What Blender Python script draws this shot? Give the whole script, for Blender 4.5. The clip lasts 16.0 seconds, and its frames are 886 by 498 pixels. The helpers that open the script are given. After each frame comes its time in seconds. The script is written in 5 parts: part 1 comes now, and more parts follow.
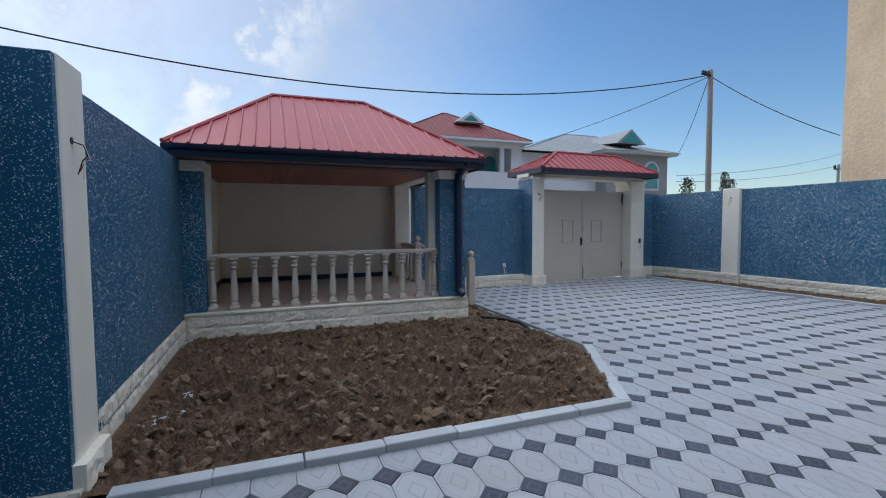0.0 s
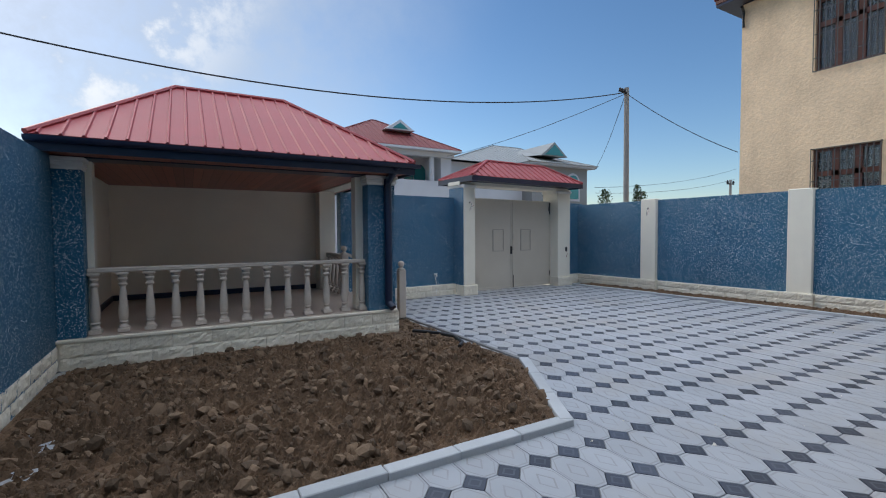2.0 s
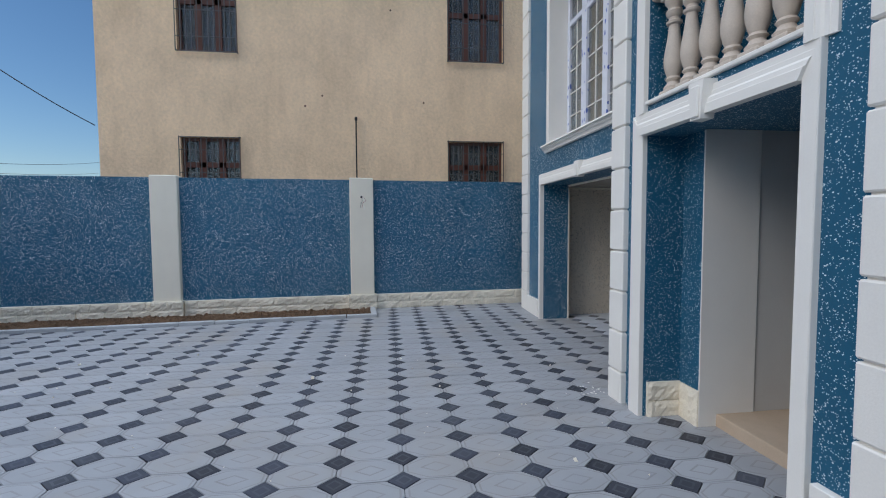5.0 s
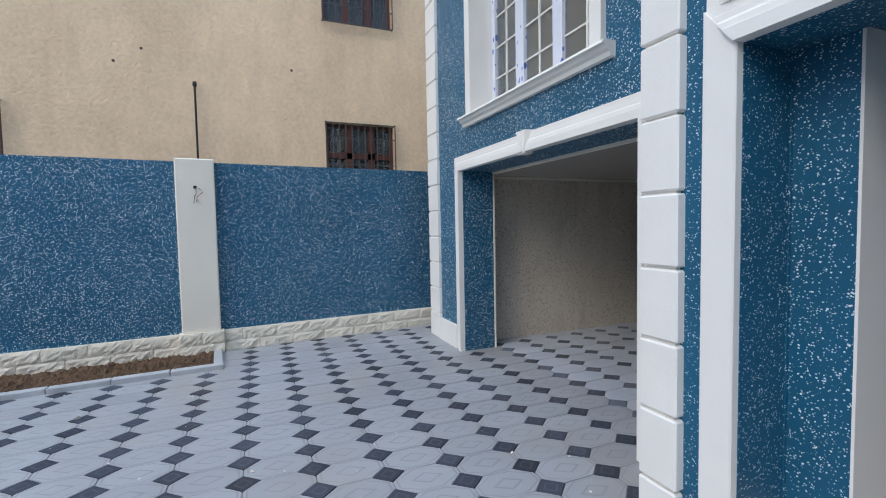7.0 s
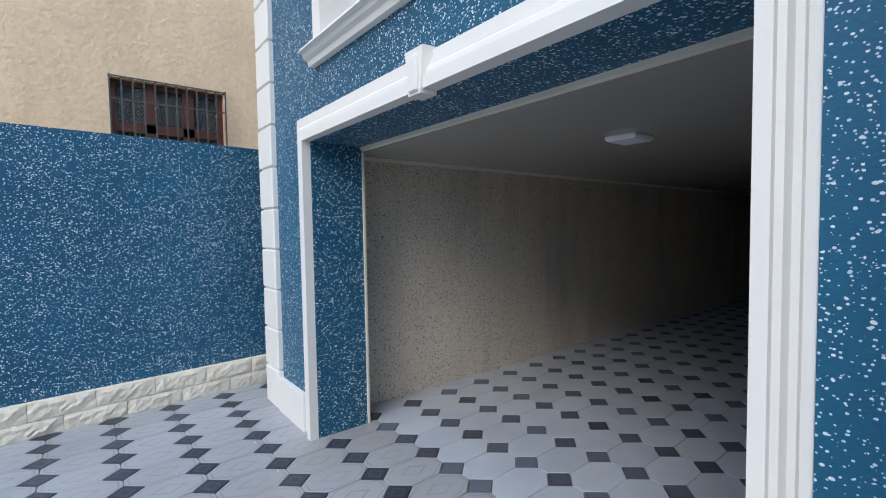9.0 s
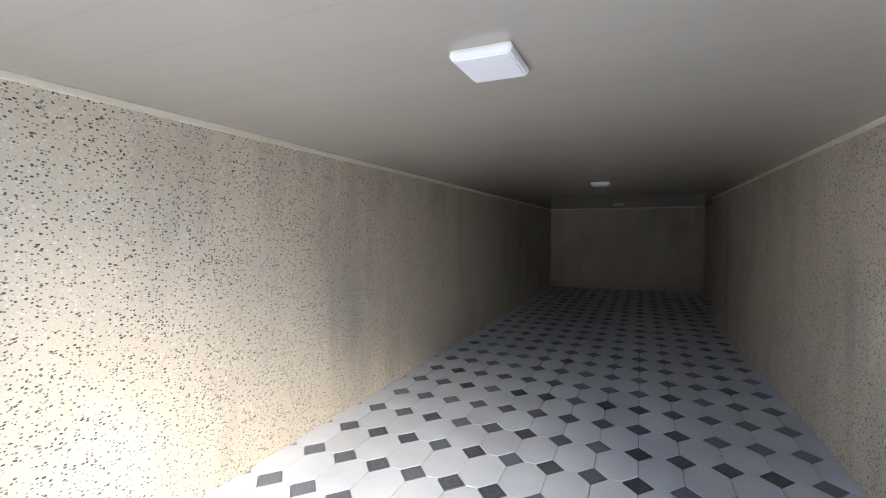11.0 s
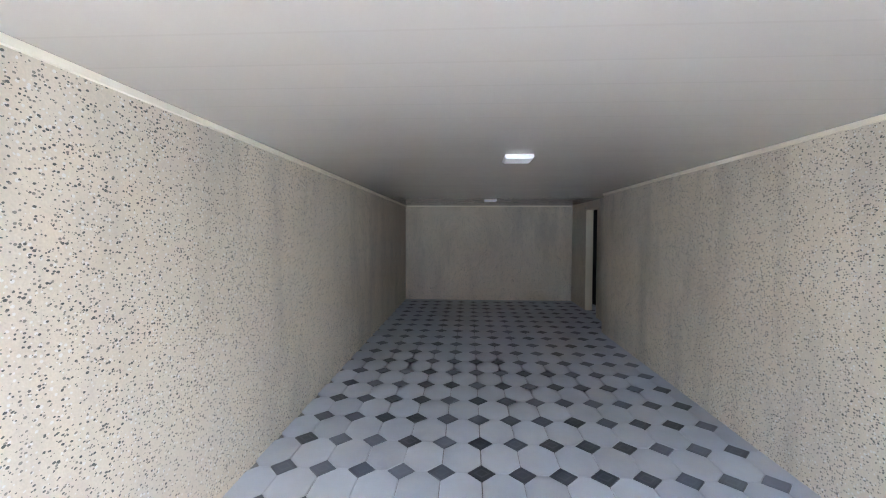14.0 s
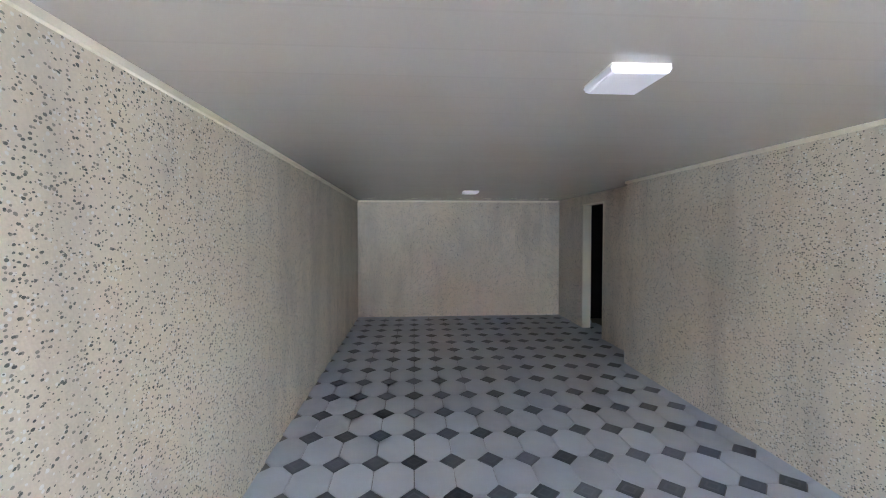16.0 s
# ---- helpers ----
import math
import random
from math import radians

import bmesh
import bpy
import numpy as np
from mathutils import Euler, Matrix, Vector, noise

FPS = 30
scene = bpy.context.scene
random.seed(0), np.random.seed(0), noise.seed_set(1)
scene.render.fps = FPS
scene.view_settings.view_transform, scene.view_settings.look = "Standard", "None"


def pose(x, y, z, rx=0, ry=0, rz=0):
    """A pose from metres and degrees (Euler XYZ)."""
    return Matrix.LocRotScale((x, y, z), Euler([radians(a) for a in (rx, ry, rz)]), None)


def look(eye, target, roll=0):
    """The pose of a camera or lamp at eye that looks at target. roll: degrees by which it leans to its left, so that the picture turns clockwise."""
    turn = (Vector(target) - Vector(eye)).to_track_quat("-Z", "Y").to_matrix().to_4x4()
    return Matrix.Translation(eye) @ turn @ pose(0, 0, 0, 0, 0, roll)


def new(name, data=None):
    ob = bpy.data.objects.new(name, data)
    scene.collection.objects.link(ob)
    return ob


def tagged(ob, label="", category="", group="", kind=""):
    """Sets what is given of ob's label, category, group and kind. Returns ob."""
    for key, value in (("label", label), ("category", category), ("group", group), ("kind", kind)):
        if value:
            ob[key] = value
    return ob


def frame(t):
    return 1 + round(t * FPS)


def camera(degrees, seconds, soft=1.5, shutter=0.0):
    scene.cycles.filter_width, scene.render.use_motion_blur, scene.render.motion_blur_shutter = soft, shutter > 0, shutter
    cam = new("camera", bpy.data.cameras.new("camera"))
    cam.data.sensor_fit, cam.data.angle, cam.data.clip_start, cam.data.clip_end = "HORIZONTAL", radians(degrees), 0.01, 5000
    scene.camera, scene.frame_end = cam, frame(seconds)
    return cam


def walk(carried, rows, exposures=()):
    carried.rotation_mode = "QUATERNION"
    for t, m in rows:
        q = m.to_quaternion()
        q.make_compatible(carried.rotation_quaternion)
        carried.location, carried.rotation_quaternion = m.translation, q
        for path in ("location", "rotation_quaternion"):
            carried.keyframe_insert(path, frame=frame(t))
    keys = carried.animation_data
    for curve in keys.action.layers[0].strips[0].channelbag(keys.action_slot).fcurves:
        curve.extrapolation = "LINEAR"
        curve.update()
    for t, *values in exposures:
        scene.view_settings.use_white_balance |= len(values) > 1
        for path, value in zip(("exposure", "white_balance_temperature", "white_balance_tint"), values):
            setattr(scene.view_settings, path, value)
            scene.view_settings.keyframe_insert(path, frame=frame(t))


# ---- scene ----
cam = camera(89.3, 16.0, soft=1.1)
EXPOSURES = [(0.0, 1.13, 6410, 10), (0.5, 1.12, 6450, 10), (1.0, 1.16, 6500, 10), (1.5, 1.2, 6600, 10), (2.0, 1.13, 6650, 10), (2.5, 1.13, 6800, 10),
             (3.0, 1.02, 6400, 10), (3.5, 0.9, 6350, 10), (4.0, 0.81, 6370, 10), (6.5, 1.21, 6200, 10), (7.5, 1.3, 6440, 10), (8.0, 1.23, 6470, 10),
             (9.0, 1.57, 6250, 10), (9.5, 2.05, 6750, 10), (10.0, 3.1, 7150, 10), (12.5, 5.01, 6420, 10), (13.0, 5.61, 6370, 10), (13.5, 6.11, 6370, 10),
             (14.5, 6.71, 6370, 10), (15.5, 6.88, 6390, 10), (16.0, 7.16, 6400, 10)]
PATH = [
    (0, (0.247, 0.29, 1.492), (0.951, 2.159, 1.381), -0.3),
    (0.5, (0.081, 0.257, 1.51), (0.703, 2.154, 1.4), -0.3),
    (1, (-0.006, 0.259, 1.496), (0.624, 2.153, 1.377), -0.5),
    (1.5, (0.101, 0.412, 1.514), (0.849, 2.263, 1.396), -0.1),
    (2, (0.4, 0.643, 1.484), (1.386, 2.381, 1.412), -0.3),
    (2.5, (0.738, 0.903, 1.498), (2.186, 2.282, 1.44), -0.6),
    (3, (1.13, 1.041, 1.483), (2.937, 1.896, 1.419), -1.2),
    (3.5, (1.602, 1.146, 1.494), (3.558, 1.56, 1.432), -1.4),
    (4, (2.107, 1.276, 1.485), (4.105, 1.287, 1.41), -0.8),
    (4.2, (2.285, 1.296, 1.5), (4.281, 1.205, 1.412), -0.6),
    (6.5, (4.635, 1.198, 1.476), (6.57, 0.698, 1.387), -1.2),
    (7, (5.093, 1.065, 1.48), (6.939, 0.302, 1.375), -1.1),
    (7.5, (5.535, 0.856, 1.494), (7.372, 0.073, 1.381), -1.4),
    (8, (6.003, 0.658, 1.495), (7.747, -0.315, 1.385), -1.2),
    (8.5, (6.404, 0.389, 1.481), (8.033, -0.768, 1.38), -1.1),
    (9, (6.797, 0.109, 1.494), (8.355, -1.141, 1.397), -0.9),
    (9.5, (7.172, -0.174, 1.538), (8.463, -1.699, 1.443), -0.2),
    (10, (7.468, -0.507, 1.503), (8.591, -2.16, 1.422), -0.2),
    (12.3, (8.317, -2.221, 1.467), (8.689, -4.183, 1.367), 0.1),
    (12.5, (8.384, -2.374, 1.49), (8.711, -4.344, 1.387), -0.0),
    (13, (8.501, -2.796, 1.498), (8.751, -4.778, 1.401), -0.3),
    (13.5, (8.601, -3.223, 1.486), (8.82, -5.209, 1.405), -0.3),
    (14, (8.719, -3.694, 1.505), (8.83, -5.69, 1.428), 0.2),
    (14.5, (8.81, -4.147, 1.497), (8.843, -6.145, 1.423), 0.5),
    (15, (8.956, -4.604, 1.483), (8.948, -6.602, 1.411), 0.4),
    (15.5, (9.061, -5.056, 1.487), (8.973, -7.053, 1.405), 0.2),
    (16, (9.127, -5.557, 1.5), (8.992, -7.551, 1.429), -0.1),
]
walk(cam, [(t, look(eye, target, roll)) for t, eye, target, roll in PATH], exposures=EXPOSURES)

# ---- world and sun ----
SUN_DIR = Vector((-0.36, 0.76, 0.54)).normalized()


def build_world():
    w = bpy.data.worlds.new("sky")
    scene.world = w
    w.use_nodes = True
    nt = w.node_tree
    nt.nodes.clear()
    n, l = nt.nodes.new, nt.links.new
    out, bg = n("ShaderNodeOutputWorld"), n("ShaderNodeBackground")
    sky = n("ShaderNodeTexSky")
    sky.sky_type = "NISHITA"
    sky.sun_disc = False
    sky.sun_elevation = math.asin(SUN_DIR.z)
    sky.sun_rotation = math.atan2(SUN_DIR.x, SUN_DIR.y)
    sky.air_density, sky.dust_density, sky.ozone_density = 1.0, 0.5, 3.0
    co = n("ShaderNodeTexCoord")
    def ranged(value, lo, hi, out_lo=0.0, out_hi=1.0):
        t = n("ShaderNodeMapRange")
        t.interpolation_type = "SMOOTHSTEP"
        for key, number in (("From Min", lo), ("From Max", hi), ("To Min", out_lo), ("To Max", out_hi)):
            t.inputs[key].default_value = number
        l(value, t.inputs["Value"])
        return t.outputs[0]

    def sums(op, p, q):
        t = n("ShaderNodeMath")
        t.operation = op
        for k, v in enumerate((p, q)):
            if isinstance(v, float):
                t.inputs[k].default_value = v
            else:
                l(v, t.inputs[k])
        return t.outputs[0]

    def blend(fac, base, top):
        t = n("ShaderNodeMix")
        t.data_type = "RGBA"
        l(fac, t.inputs["Factor"])
        l(base, t.inputs["A"])
        if isinstance(top, tuple):
            t.inputs["B"].default_value = top
        else:
            l(top, t.inputs["B"])
        return t.outputs["Result"]

    dot = n("ShaderNodeVectorMath")
    dot.operation = "DOT_PRODUCT"
    dot.inputs[1].default_value = SUN_DIR
    l(co.outputs["Generated"], dot.inputs[0])
    noi = n("ShaderNodeTexNoise")
    noi.inputs["Scale"].default_value, noi.inputs["Detail"].default_value, noi.inputs["Roughness"].default_value = 4.5, 8.0, 0.62
    l(co.outputs["Generated"], noi.inputs["Vector"])
    part_z = n("ShaderNodeSeparateXYZ")
    l(co.outputs["Generated"], part_z.inputs[0])
    deep = n("ShaderNodeHueSaturation")
    deep.inputs["Saturation"].default_value = 1.16
    l(sky.outputs[0], deep.inputs["Color"])
    # a wide thin haze on the sun's side, brighter puffs in it close to the sun, and overhead, out of view, an added
    # bright cloud veil to light the yard
    haze = sums("MULTIPLY", ranged(dot.outputs["Value"], 0.55, 0.98, 0.0, 0.92), ranged(noi.outputs["Fac"], 0.30, 0.66, 0.45, 1.0))
    puff = sums("MULTIPLY", ranged(dot.outputs["Value"], 0.84, 0.95), ranged(noi.outputs["Fac"], 0.50, 0.60))
    fill_veil = sums("MULTIPLY", ranged(part_z.outputs[2], 0.50, 0.85), ranged(noi.outputs["Fac"], 0.30, 0.60, 0.45, 0.95))
    sky_1 = blend(haze, deep.outputs[0], (3.7, 4.35, 5.3, 1))
    sky_2 = blend(puff, sky_1, (7.2, 7.5, 7.9, 1))
    sky_3 = blend(fill_veil, sky_2, (13.2, 15.0, 17.8, 1))
    l(sky_3, bg.inputs["Color"])
    bg.inputs["Strength"].default_value = 0.065
    l(bg.outputs[0], out.inputs["Surface"])


build_world()
sun = new("sun", bpy.data.lights.new("sun", "SUN"))
sun.data.energy, sun.data.angle, sun.data.color = 0.50, radians(28), (1.0, 0.94, 0.85)
sun.matrix_world = look((0, 0, 0), -SUN_DIR)

# ---- materials ----


def material(name, color, rough=0.7, metal=0.0, vary=0.12, stain=0.1, scale=6.0, grain=90.0, bump=0.15, bump_d=0.004, flecks=None, per_piece=0.0,
             islands=False, coat=0.0, spec=0.5, rvar=0.2, extra=None):
    """A procedural surface: base colour with large stains and fine grain, optional chips, relief, and a shift for every piece."""
    m = bpy.data.materials.new(name)
    m.use_nodes = True
    nt = m.node_tree
    b = nt.nodes["Principled BSDF"]
    n, l = nt.nodes.new, nt.links.new
    co = n("ShaderNodeTexCoord").outputs["Object"]
    geo = n("ShaderNodeNewGeometry")
    pos = geo.outputs["Position"]

    turn = n("ShaderNodeMapping")
    turn.inputs["Rotation"].default_value = (0.61, 0.43, 0.92)
    l(pos, turn.inputs["Vector"])
    tilted = turn.outputs[0]

    def noise_of(s, d, r=0.55):
        t = n("ShaderNodeTexNoise")
        t.inputs["Scale"].default_value, t.inputs["Detail"].default_value, t.inputs["Roughness"].default_value = s, d, r
        l(tilted, t.inputs["Vector"])
        return t.outputs["Fac"]

    def math_node(op, a, c):
        t = n("ShaderNodeMath")
        t.operation = op
        for k, v in enumerate((a, c)):
            if isinstance(v, (int, float)):
                t.inputs[k].default_value = v
            else:
                l(v, t.inputs[k])
        return t.outputs[0]

    large, fine = noise_of(scale, 6), noise_of(grain, 3)
    v1 = math_node("MULTIPLY", math_node("SUBTRACT", large, 0.5), 2.2 * stain)
    v2 = math_node("MULTIPLY", math_node("SUBTRACT", fine, 0.5), 2.2 * vary)
    total = math_node("ADD", math_node("ADD", v1, v2), 1.0)
    if per_piece:
        rnd = geo.outputs["Random Per Island"] if islands else n("ShaderNodeObjectInfo").outputs["Random"]
        total = math_node("ADD", total, math_node("MULTIPLY", math_node("SUBTRACT", rnd, 0.5), 2 * per_piece))
    mul = n("ShaderNodeVectorMath")
    mul.operation = "SCALE"
    mul.inputs[0].default_value = color
    l(total, mul.inputs["Scale"])
    col = mul.outputs[0]
    height = math_node("ADD", math_node("MULTIPLY", large, 0.4), math_node("MULTIPLY", fine, 0.6))
    if flecks:
        drift = noise_of(2.6, 5, 0.62)
        for (fs, fr, keep, fcol, stretch) in flecks:
            warp = n("ShaderNodeTexNoise")
            warp.inputs["Scale"].default_value, warp.inputs["Detail"].default_value = fs * 0.9, 2.0
            l(tilted, warp.inputs["Vector"])
            sc = n("ShaderNodeVectorMath")
            sc.operation = "MULTIPLY_ADD"
            sc.inputs[1].default_value = (0.28 / fs, 0.28 / fs, 0.28 / fs)
            l(warp.outputs["Color"], sc.inputs[0])
            l(pos, sc.inputs[2])
            st = n("ShaderNodeVectorMath")
            st.operation = "MULTIPLY"
            st.inputs[1].default_value = stretch
            l(sc.outputs[0], st.inputs[0])
            tl = n("ShaderNodeMapping")
            tl.inputs["Rotation"].default_value = (0.35, 0.77, 0.51)
            l(st.outputs[0], tl.inputs["Vector"])
            vo = n("ShaderNodeTexVoronoi")
            vo.inputs["Scale"].default_value = fs
            l(tl.outputs[0], vo.inputs["Vector"])
            sep = n("ShaderNodeSeparateColor")
            l(vo.outputs["Color"], sep.inputs[0])
            here = math_node("LESS_THAN", vo.outputs["Distance"], math_node("MULTIPLY", sep.outputs[1], fr))
            share_of = math_node("MULTIPLY", math_node("ADD", drift, 0.1), 1.7 * keep)
            on = math_node("MULTIPLY", here, math_node("LESS_THAN", sep.outputs[0], share_of))
            mx = n("ShaderNodeMix")
            mx.data_type = "RGBA"
            l(on, mx.inputs["Factor"])
            l(col, mx.inputs["A"])
            mx.inputs["B"].default_value = (*fcol, 1)
            col = mx.outputs["Result"]
            height = math_node("ADD", height, math_node("MULTIPLY", on, 0.25))
    if extra:
        col, height = extra(nt, col, height, math_node, pos)
    l(col, b.inputs["Base Color"])
    rg = math_node("ADD", math_node("MULTIPLY", math_node("SUBTRACT", fine, 0.5), rvar), rough)
    l(rg, b.inputs["Roughness"])
    b.inputs["Metallic"].default_value = metal
    b.inputs["Specular IOR Level"].default_value = spec
    b.inputs["Coat Weight"].default_value = coat
    bp = n("ShaderNodeBump")
    bp.inputs["Strength"].default_value, bp.inputs["Distance"].default_value = bump, bump_d
    l(height, bp.inputs["Height"])
    l(bp.outputs[0], b.inputs["Normal"])
    return m


def tile_motif(nt, col, height, math_node, pos):
    """A pressed border line and a small diamond frame in the middle of each slab, from the slab's own plane coordinates."""
    n, l = nt.nodes.new, nt.links.new
    uv = n("ShaderNodeUVMap")
    sep = n("ShaderNodeSeparateXYZ")
    l(uv.outputs[0], sep.inputs[0])
    u, v = math_node("ABSOLUTE", sep.outputs[0], 0), math_node("ABSOLUTE", sep.outputs[1], 0)
    d = math_node("ADD", math_node("MULTIPLY", u, 1.65), v)
    ring = math_node("LESS_THAN", math_node("ABSOLUTE", math_node("SUBTRACT", d, 0.088), 0), 0.011)
    box = math_node("MAXIMUM", math_node("MULTIPLY", u, 1.62), v)
    octo = math_node("MAXIMUM", box, math_node("MULTIPLY", d, 0.73))
    edge = math_node("LESS_THAN", math_node("ABSOLUTE", math_node("SUBTRACT", octo, 0.176), 0), 0.006)
    worn = n("ShaderNodeTexNoise")
    worn.inputs["Scale"].default_value = 5.0
    l(pos, worn.inputs["Vector"])
    line = math_node("MULTIPLY", math_node("MAXIMUM", ring, edge), math_node("MULTIPLY", worn.outputs["Fac"], 0.8))
    mx = n("ShaderNodeMix")
    mx.data_type = "RGBA"
    l(line, mx.inputs["Factor"])
    l(col, mx.inputs["A"])
    mx.inputs["B"].default_value = (0.20, 0.185, 0.165, 1)
    # tracked-in dust in wide patches
    dirt = n("ShaderNodeTexNoise")
    dirt.inputs["Scale"].default_value, dirt.inputs["Detail"].default_value, dirt.inputs["Roughness"].default_value = 0.9, 6.0, 0.62
    l(pos, dirt.inputs["Vector"])
    f = math_node("MINIMUM", math_node("MULTIPLY", math_node("MAXIMUM", math_node("SUBTRACT", dirt.outputs["Fac"], 0.50), 0.0), 3.2), 0.6)
    my = n("ShaderNodeMix")
    my.data_type = "RGBA"
    l(f, my.inputs["Factor"])
    l(mx.outputs["Result"], my.inputs["A"])
    my.inputs["B"].default_value = (0.35, 0.32, 0.285, 1)
    return my.outputs["Result"], math_node("SUBTRACT", height, math_node("MULTIPLY", line, 0.6))


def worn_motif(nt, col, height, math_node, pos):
    """The same slab trodden plain: hardly any pressed line, and a film of cement dust in patches, pale enough to
    brighten the dim floor too.
    """
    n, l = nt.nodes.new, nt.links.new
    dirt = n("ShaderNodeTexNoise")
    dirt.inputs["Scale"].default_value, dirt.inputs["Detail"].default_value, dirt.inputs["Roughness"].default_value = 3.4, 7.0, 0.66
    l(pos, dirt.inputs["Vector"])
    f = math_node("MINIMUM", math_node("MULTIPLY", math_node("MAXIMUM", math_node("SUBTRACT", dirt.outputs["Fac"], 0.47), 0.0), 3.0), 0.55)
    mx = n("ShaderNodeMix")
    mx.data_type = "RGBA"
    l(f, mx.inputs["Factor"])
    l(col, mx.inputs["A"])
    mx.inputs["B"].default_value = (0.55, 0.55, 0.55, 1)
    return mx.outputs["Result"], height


def diamond_motif(nt, col, height, math_node, pos):
    """A worn pressed frame on the small dark slabs."""
    n, l = nt.nodes.new, nt.links.new
    uv = n("ShaderNodeUVMap")
    sep = n("ShaderNodeSeparateXYZ")
    l(uv.outputs[0], sep.inputs[0])
    d = math_node("ADD", math_node("ABSOLUTE", sep.outputs[0], 0), math_node("ABSOLUTE", sep.outputs[1], 0))
    ring = math_node("LESS_THAN", math_node("ABSOLUTE", math_node("SUBTRACT", d, 0.045), 0), 0.009)
    worn = n("ShaderNodeTexNoise")
    worn.inputs["Scale"].default_value = 7.0
    l(pos, worn.inputs["Vector"])
    dust = n("ShaderNodeTexNoise")
    dust.inputs["Scale"].default_value, dust.inputs["Detail"].default_value = 0.8, 4.0
    l(pos, dust.inputs["Vector"])
    f = math_node("ADD", math_node("MULTIPLY", ring, math_node("MULTIPLY", worn.outputs["Fac"], 0.35)),
                  math_node("MULTIPLY", math_node("MAXIMUM", math_node("SUBTRACT", dust.outputs["Fac"], 0.52), 0.0), 1.1))
    mx = n("ShaderNodeMix")
    mx.data_type = "RGBA"
    l(f, mx.inputs["Factor"])
    l(col, mx.inputs["A"])
    mx.inputs["B"].default_value = (0.21, 0.22, 0.24, 1)
    return mx.outputs["Result"], height


def plank_lines(spacing, axis, dark):
    def go(nt, col, height, math_node, pos):
        n, l = nt.nodes.new, nt.links.new
        sep = n("ShaderNodeSeparateXYZ")
        l(pos, sep.inputs[0])
        x = math_node("DIVIDE", sep.outputs[axis], spacing)
        fr = math_node("FRACT", x, 0)
        gap = math_node("LESS_THAN", fr, 0.05)
        wn = n("ShaderNodeTexWhiteNoise")
        wn.noise_dimensions = "1D"
        l(math_node("FLOOR", x, 0), wn.inputs["W"])
        f = math_node("MAXIMUM", math_node("MULTIPLY", gap, dark), math_node("MULTIPLY", wn.outputs["Value"], dark * 0.45))
        mx = n("ShaderNodeMix")
        mx.data_type = "RGBA"
        l(f, mx.inputs["Factor"])
        l(col, mx.inputs["A"])
        mx.inputs["B"].default_value = (0.03, 0.015, 0.01, 1)
        return mx.outputs["Result"], math_node("SUBTRACT", height, gap)
    return go


def streaks(amount, colour=(0.10, 0.08, 0.06)):
    """Rain streaks and patches with their own shapes on plaster."""
    def go(nt, col, height, math_node, pos):
        n, l = nt.nodes.new, nt.links.new
        st = n("ShaderNodeVectorMath")
        st.operation = "MULTIPLY"
        st.inputs[1].default_value = (1.6, 1.6, 0.35)
        l(pos, st.inputs[0])
        t = n("ShaderNodeTexNoise")
        t.inputs["Scale"].default_value, t.inputs["Detail"].default_value, t.inputs["Roughness"].default_value = 1.5, 7.0, 0.6
        l(st.outputs[0], t.inputs["Vector"])
        f = math_node("MULTIPLY", math_node("MAXIMUM", math_node("SUBTRACT", t.outputs["Fac"], 0.48), 0.0), amount)
        mx = n("ShaderNodeMix")
        mx.data_type = "RGBA"
        l(f, mx.inputs["Factor"])
        l(col, mx.inputs["A"])
        mx.inputs["B"].default_value = (*colour, 1)
        return mx.outputs["Result"], height
    return go


WHITE_CHIP = (0.74, 0.79, 0.82)
M_BLUE = material("blue_chip_plaster", (0.005, 0.098, 0.184), 0.55, vary=0.14, stain=0.22, scale=1.6, bump=0.7, bump_d=0.005,
                  flecks=[(95, 0.55, 0.34, (0.26, 0.42, 0.54), (1, 1, 1.2)), (78, 0.52, 0.40, WHITE_CHIP, (1, 1, 1.25)), (48, 0.36, 0.26, WHITE_CHIP, (1, 1, 1.3)),
                          (30, 0.24, 0.11, WHITE_CHIP, (1, 1, 1.4))])
# the house front has fewer, finer chips than the boundary walls
M_BLUE_H = material("blue_chip_plaster_house", (0.005, 0.098, 0.184), 0.55, vary=0.14, stain=0.22, scale=1.6, bump=0.6, bump_d=0.004,
                    flecks=[(120, 0.52, 0.32, (0.55, 0.66, 0.74), (1, 1, 1.2)), (80, 0.40, 0.26, WHITE_CHIP, (1, 1, 1.25)), (44, 0.25, 0.16, WHITE_CHIP, (1, 1, 1.3)),
                            (24, 0.17, 0.10, WHITE_CHIP, (1, 1, 1.3))])
M_BEIGE = material("beige_chip_plaster", (0.69, 0.605, 0.49), 0.6, vary=0.12, stain=0.14, scale=1.3, bump=0.75, bump_d=0.005,
                   flecks=[(60, 0.50, 0.40, (0.76, 0.73, 0.68), (1, 1, 1.2)), (70, 0.50, 0.40, (0.26, 0.24, 0.20), (1, 1, 1.4)), (64, 0.50, 0.34, (0.11, 0.11, 0.10), (1, 1, 1.5)),
                           (40, 0.33, 0.22, (0.075, 0.08, 0.075), (1, 1, 1.6))],
                   extra=streaks(1.7, (0.26, 0.25, 0.235)))
M_WHITE = material("white_masonry_paint", (0.84, 0.775, 0.645), 0.6, vary=0.04, stain=0.06, scale=2.5, grain=160, bump=0.12, bump_d=0.003, extra=streaks(0.35, (0.45, 0.40, 0.33)))
M_TRIM = material("white_moulding_paint", (0.84, 0.81, 0.755), 0.5, vary=0.03, stain=0.05, scale=3.0, grain=140, bump=0.08, bump_d=0.002)
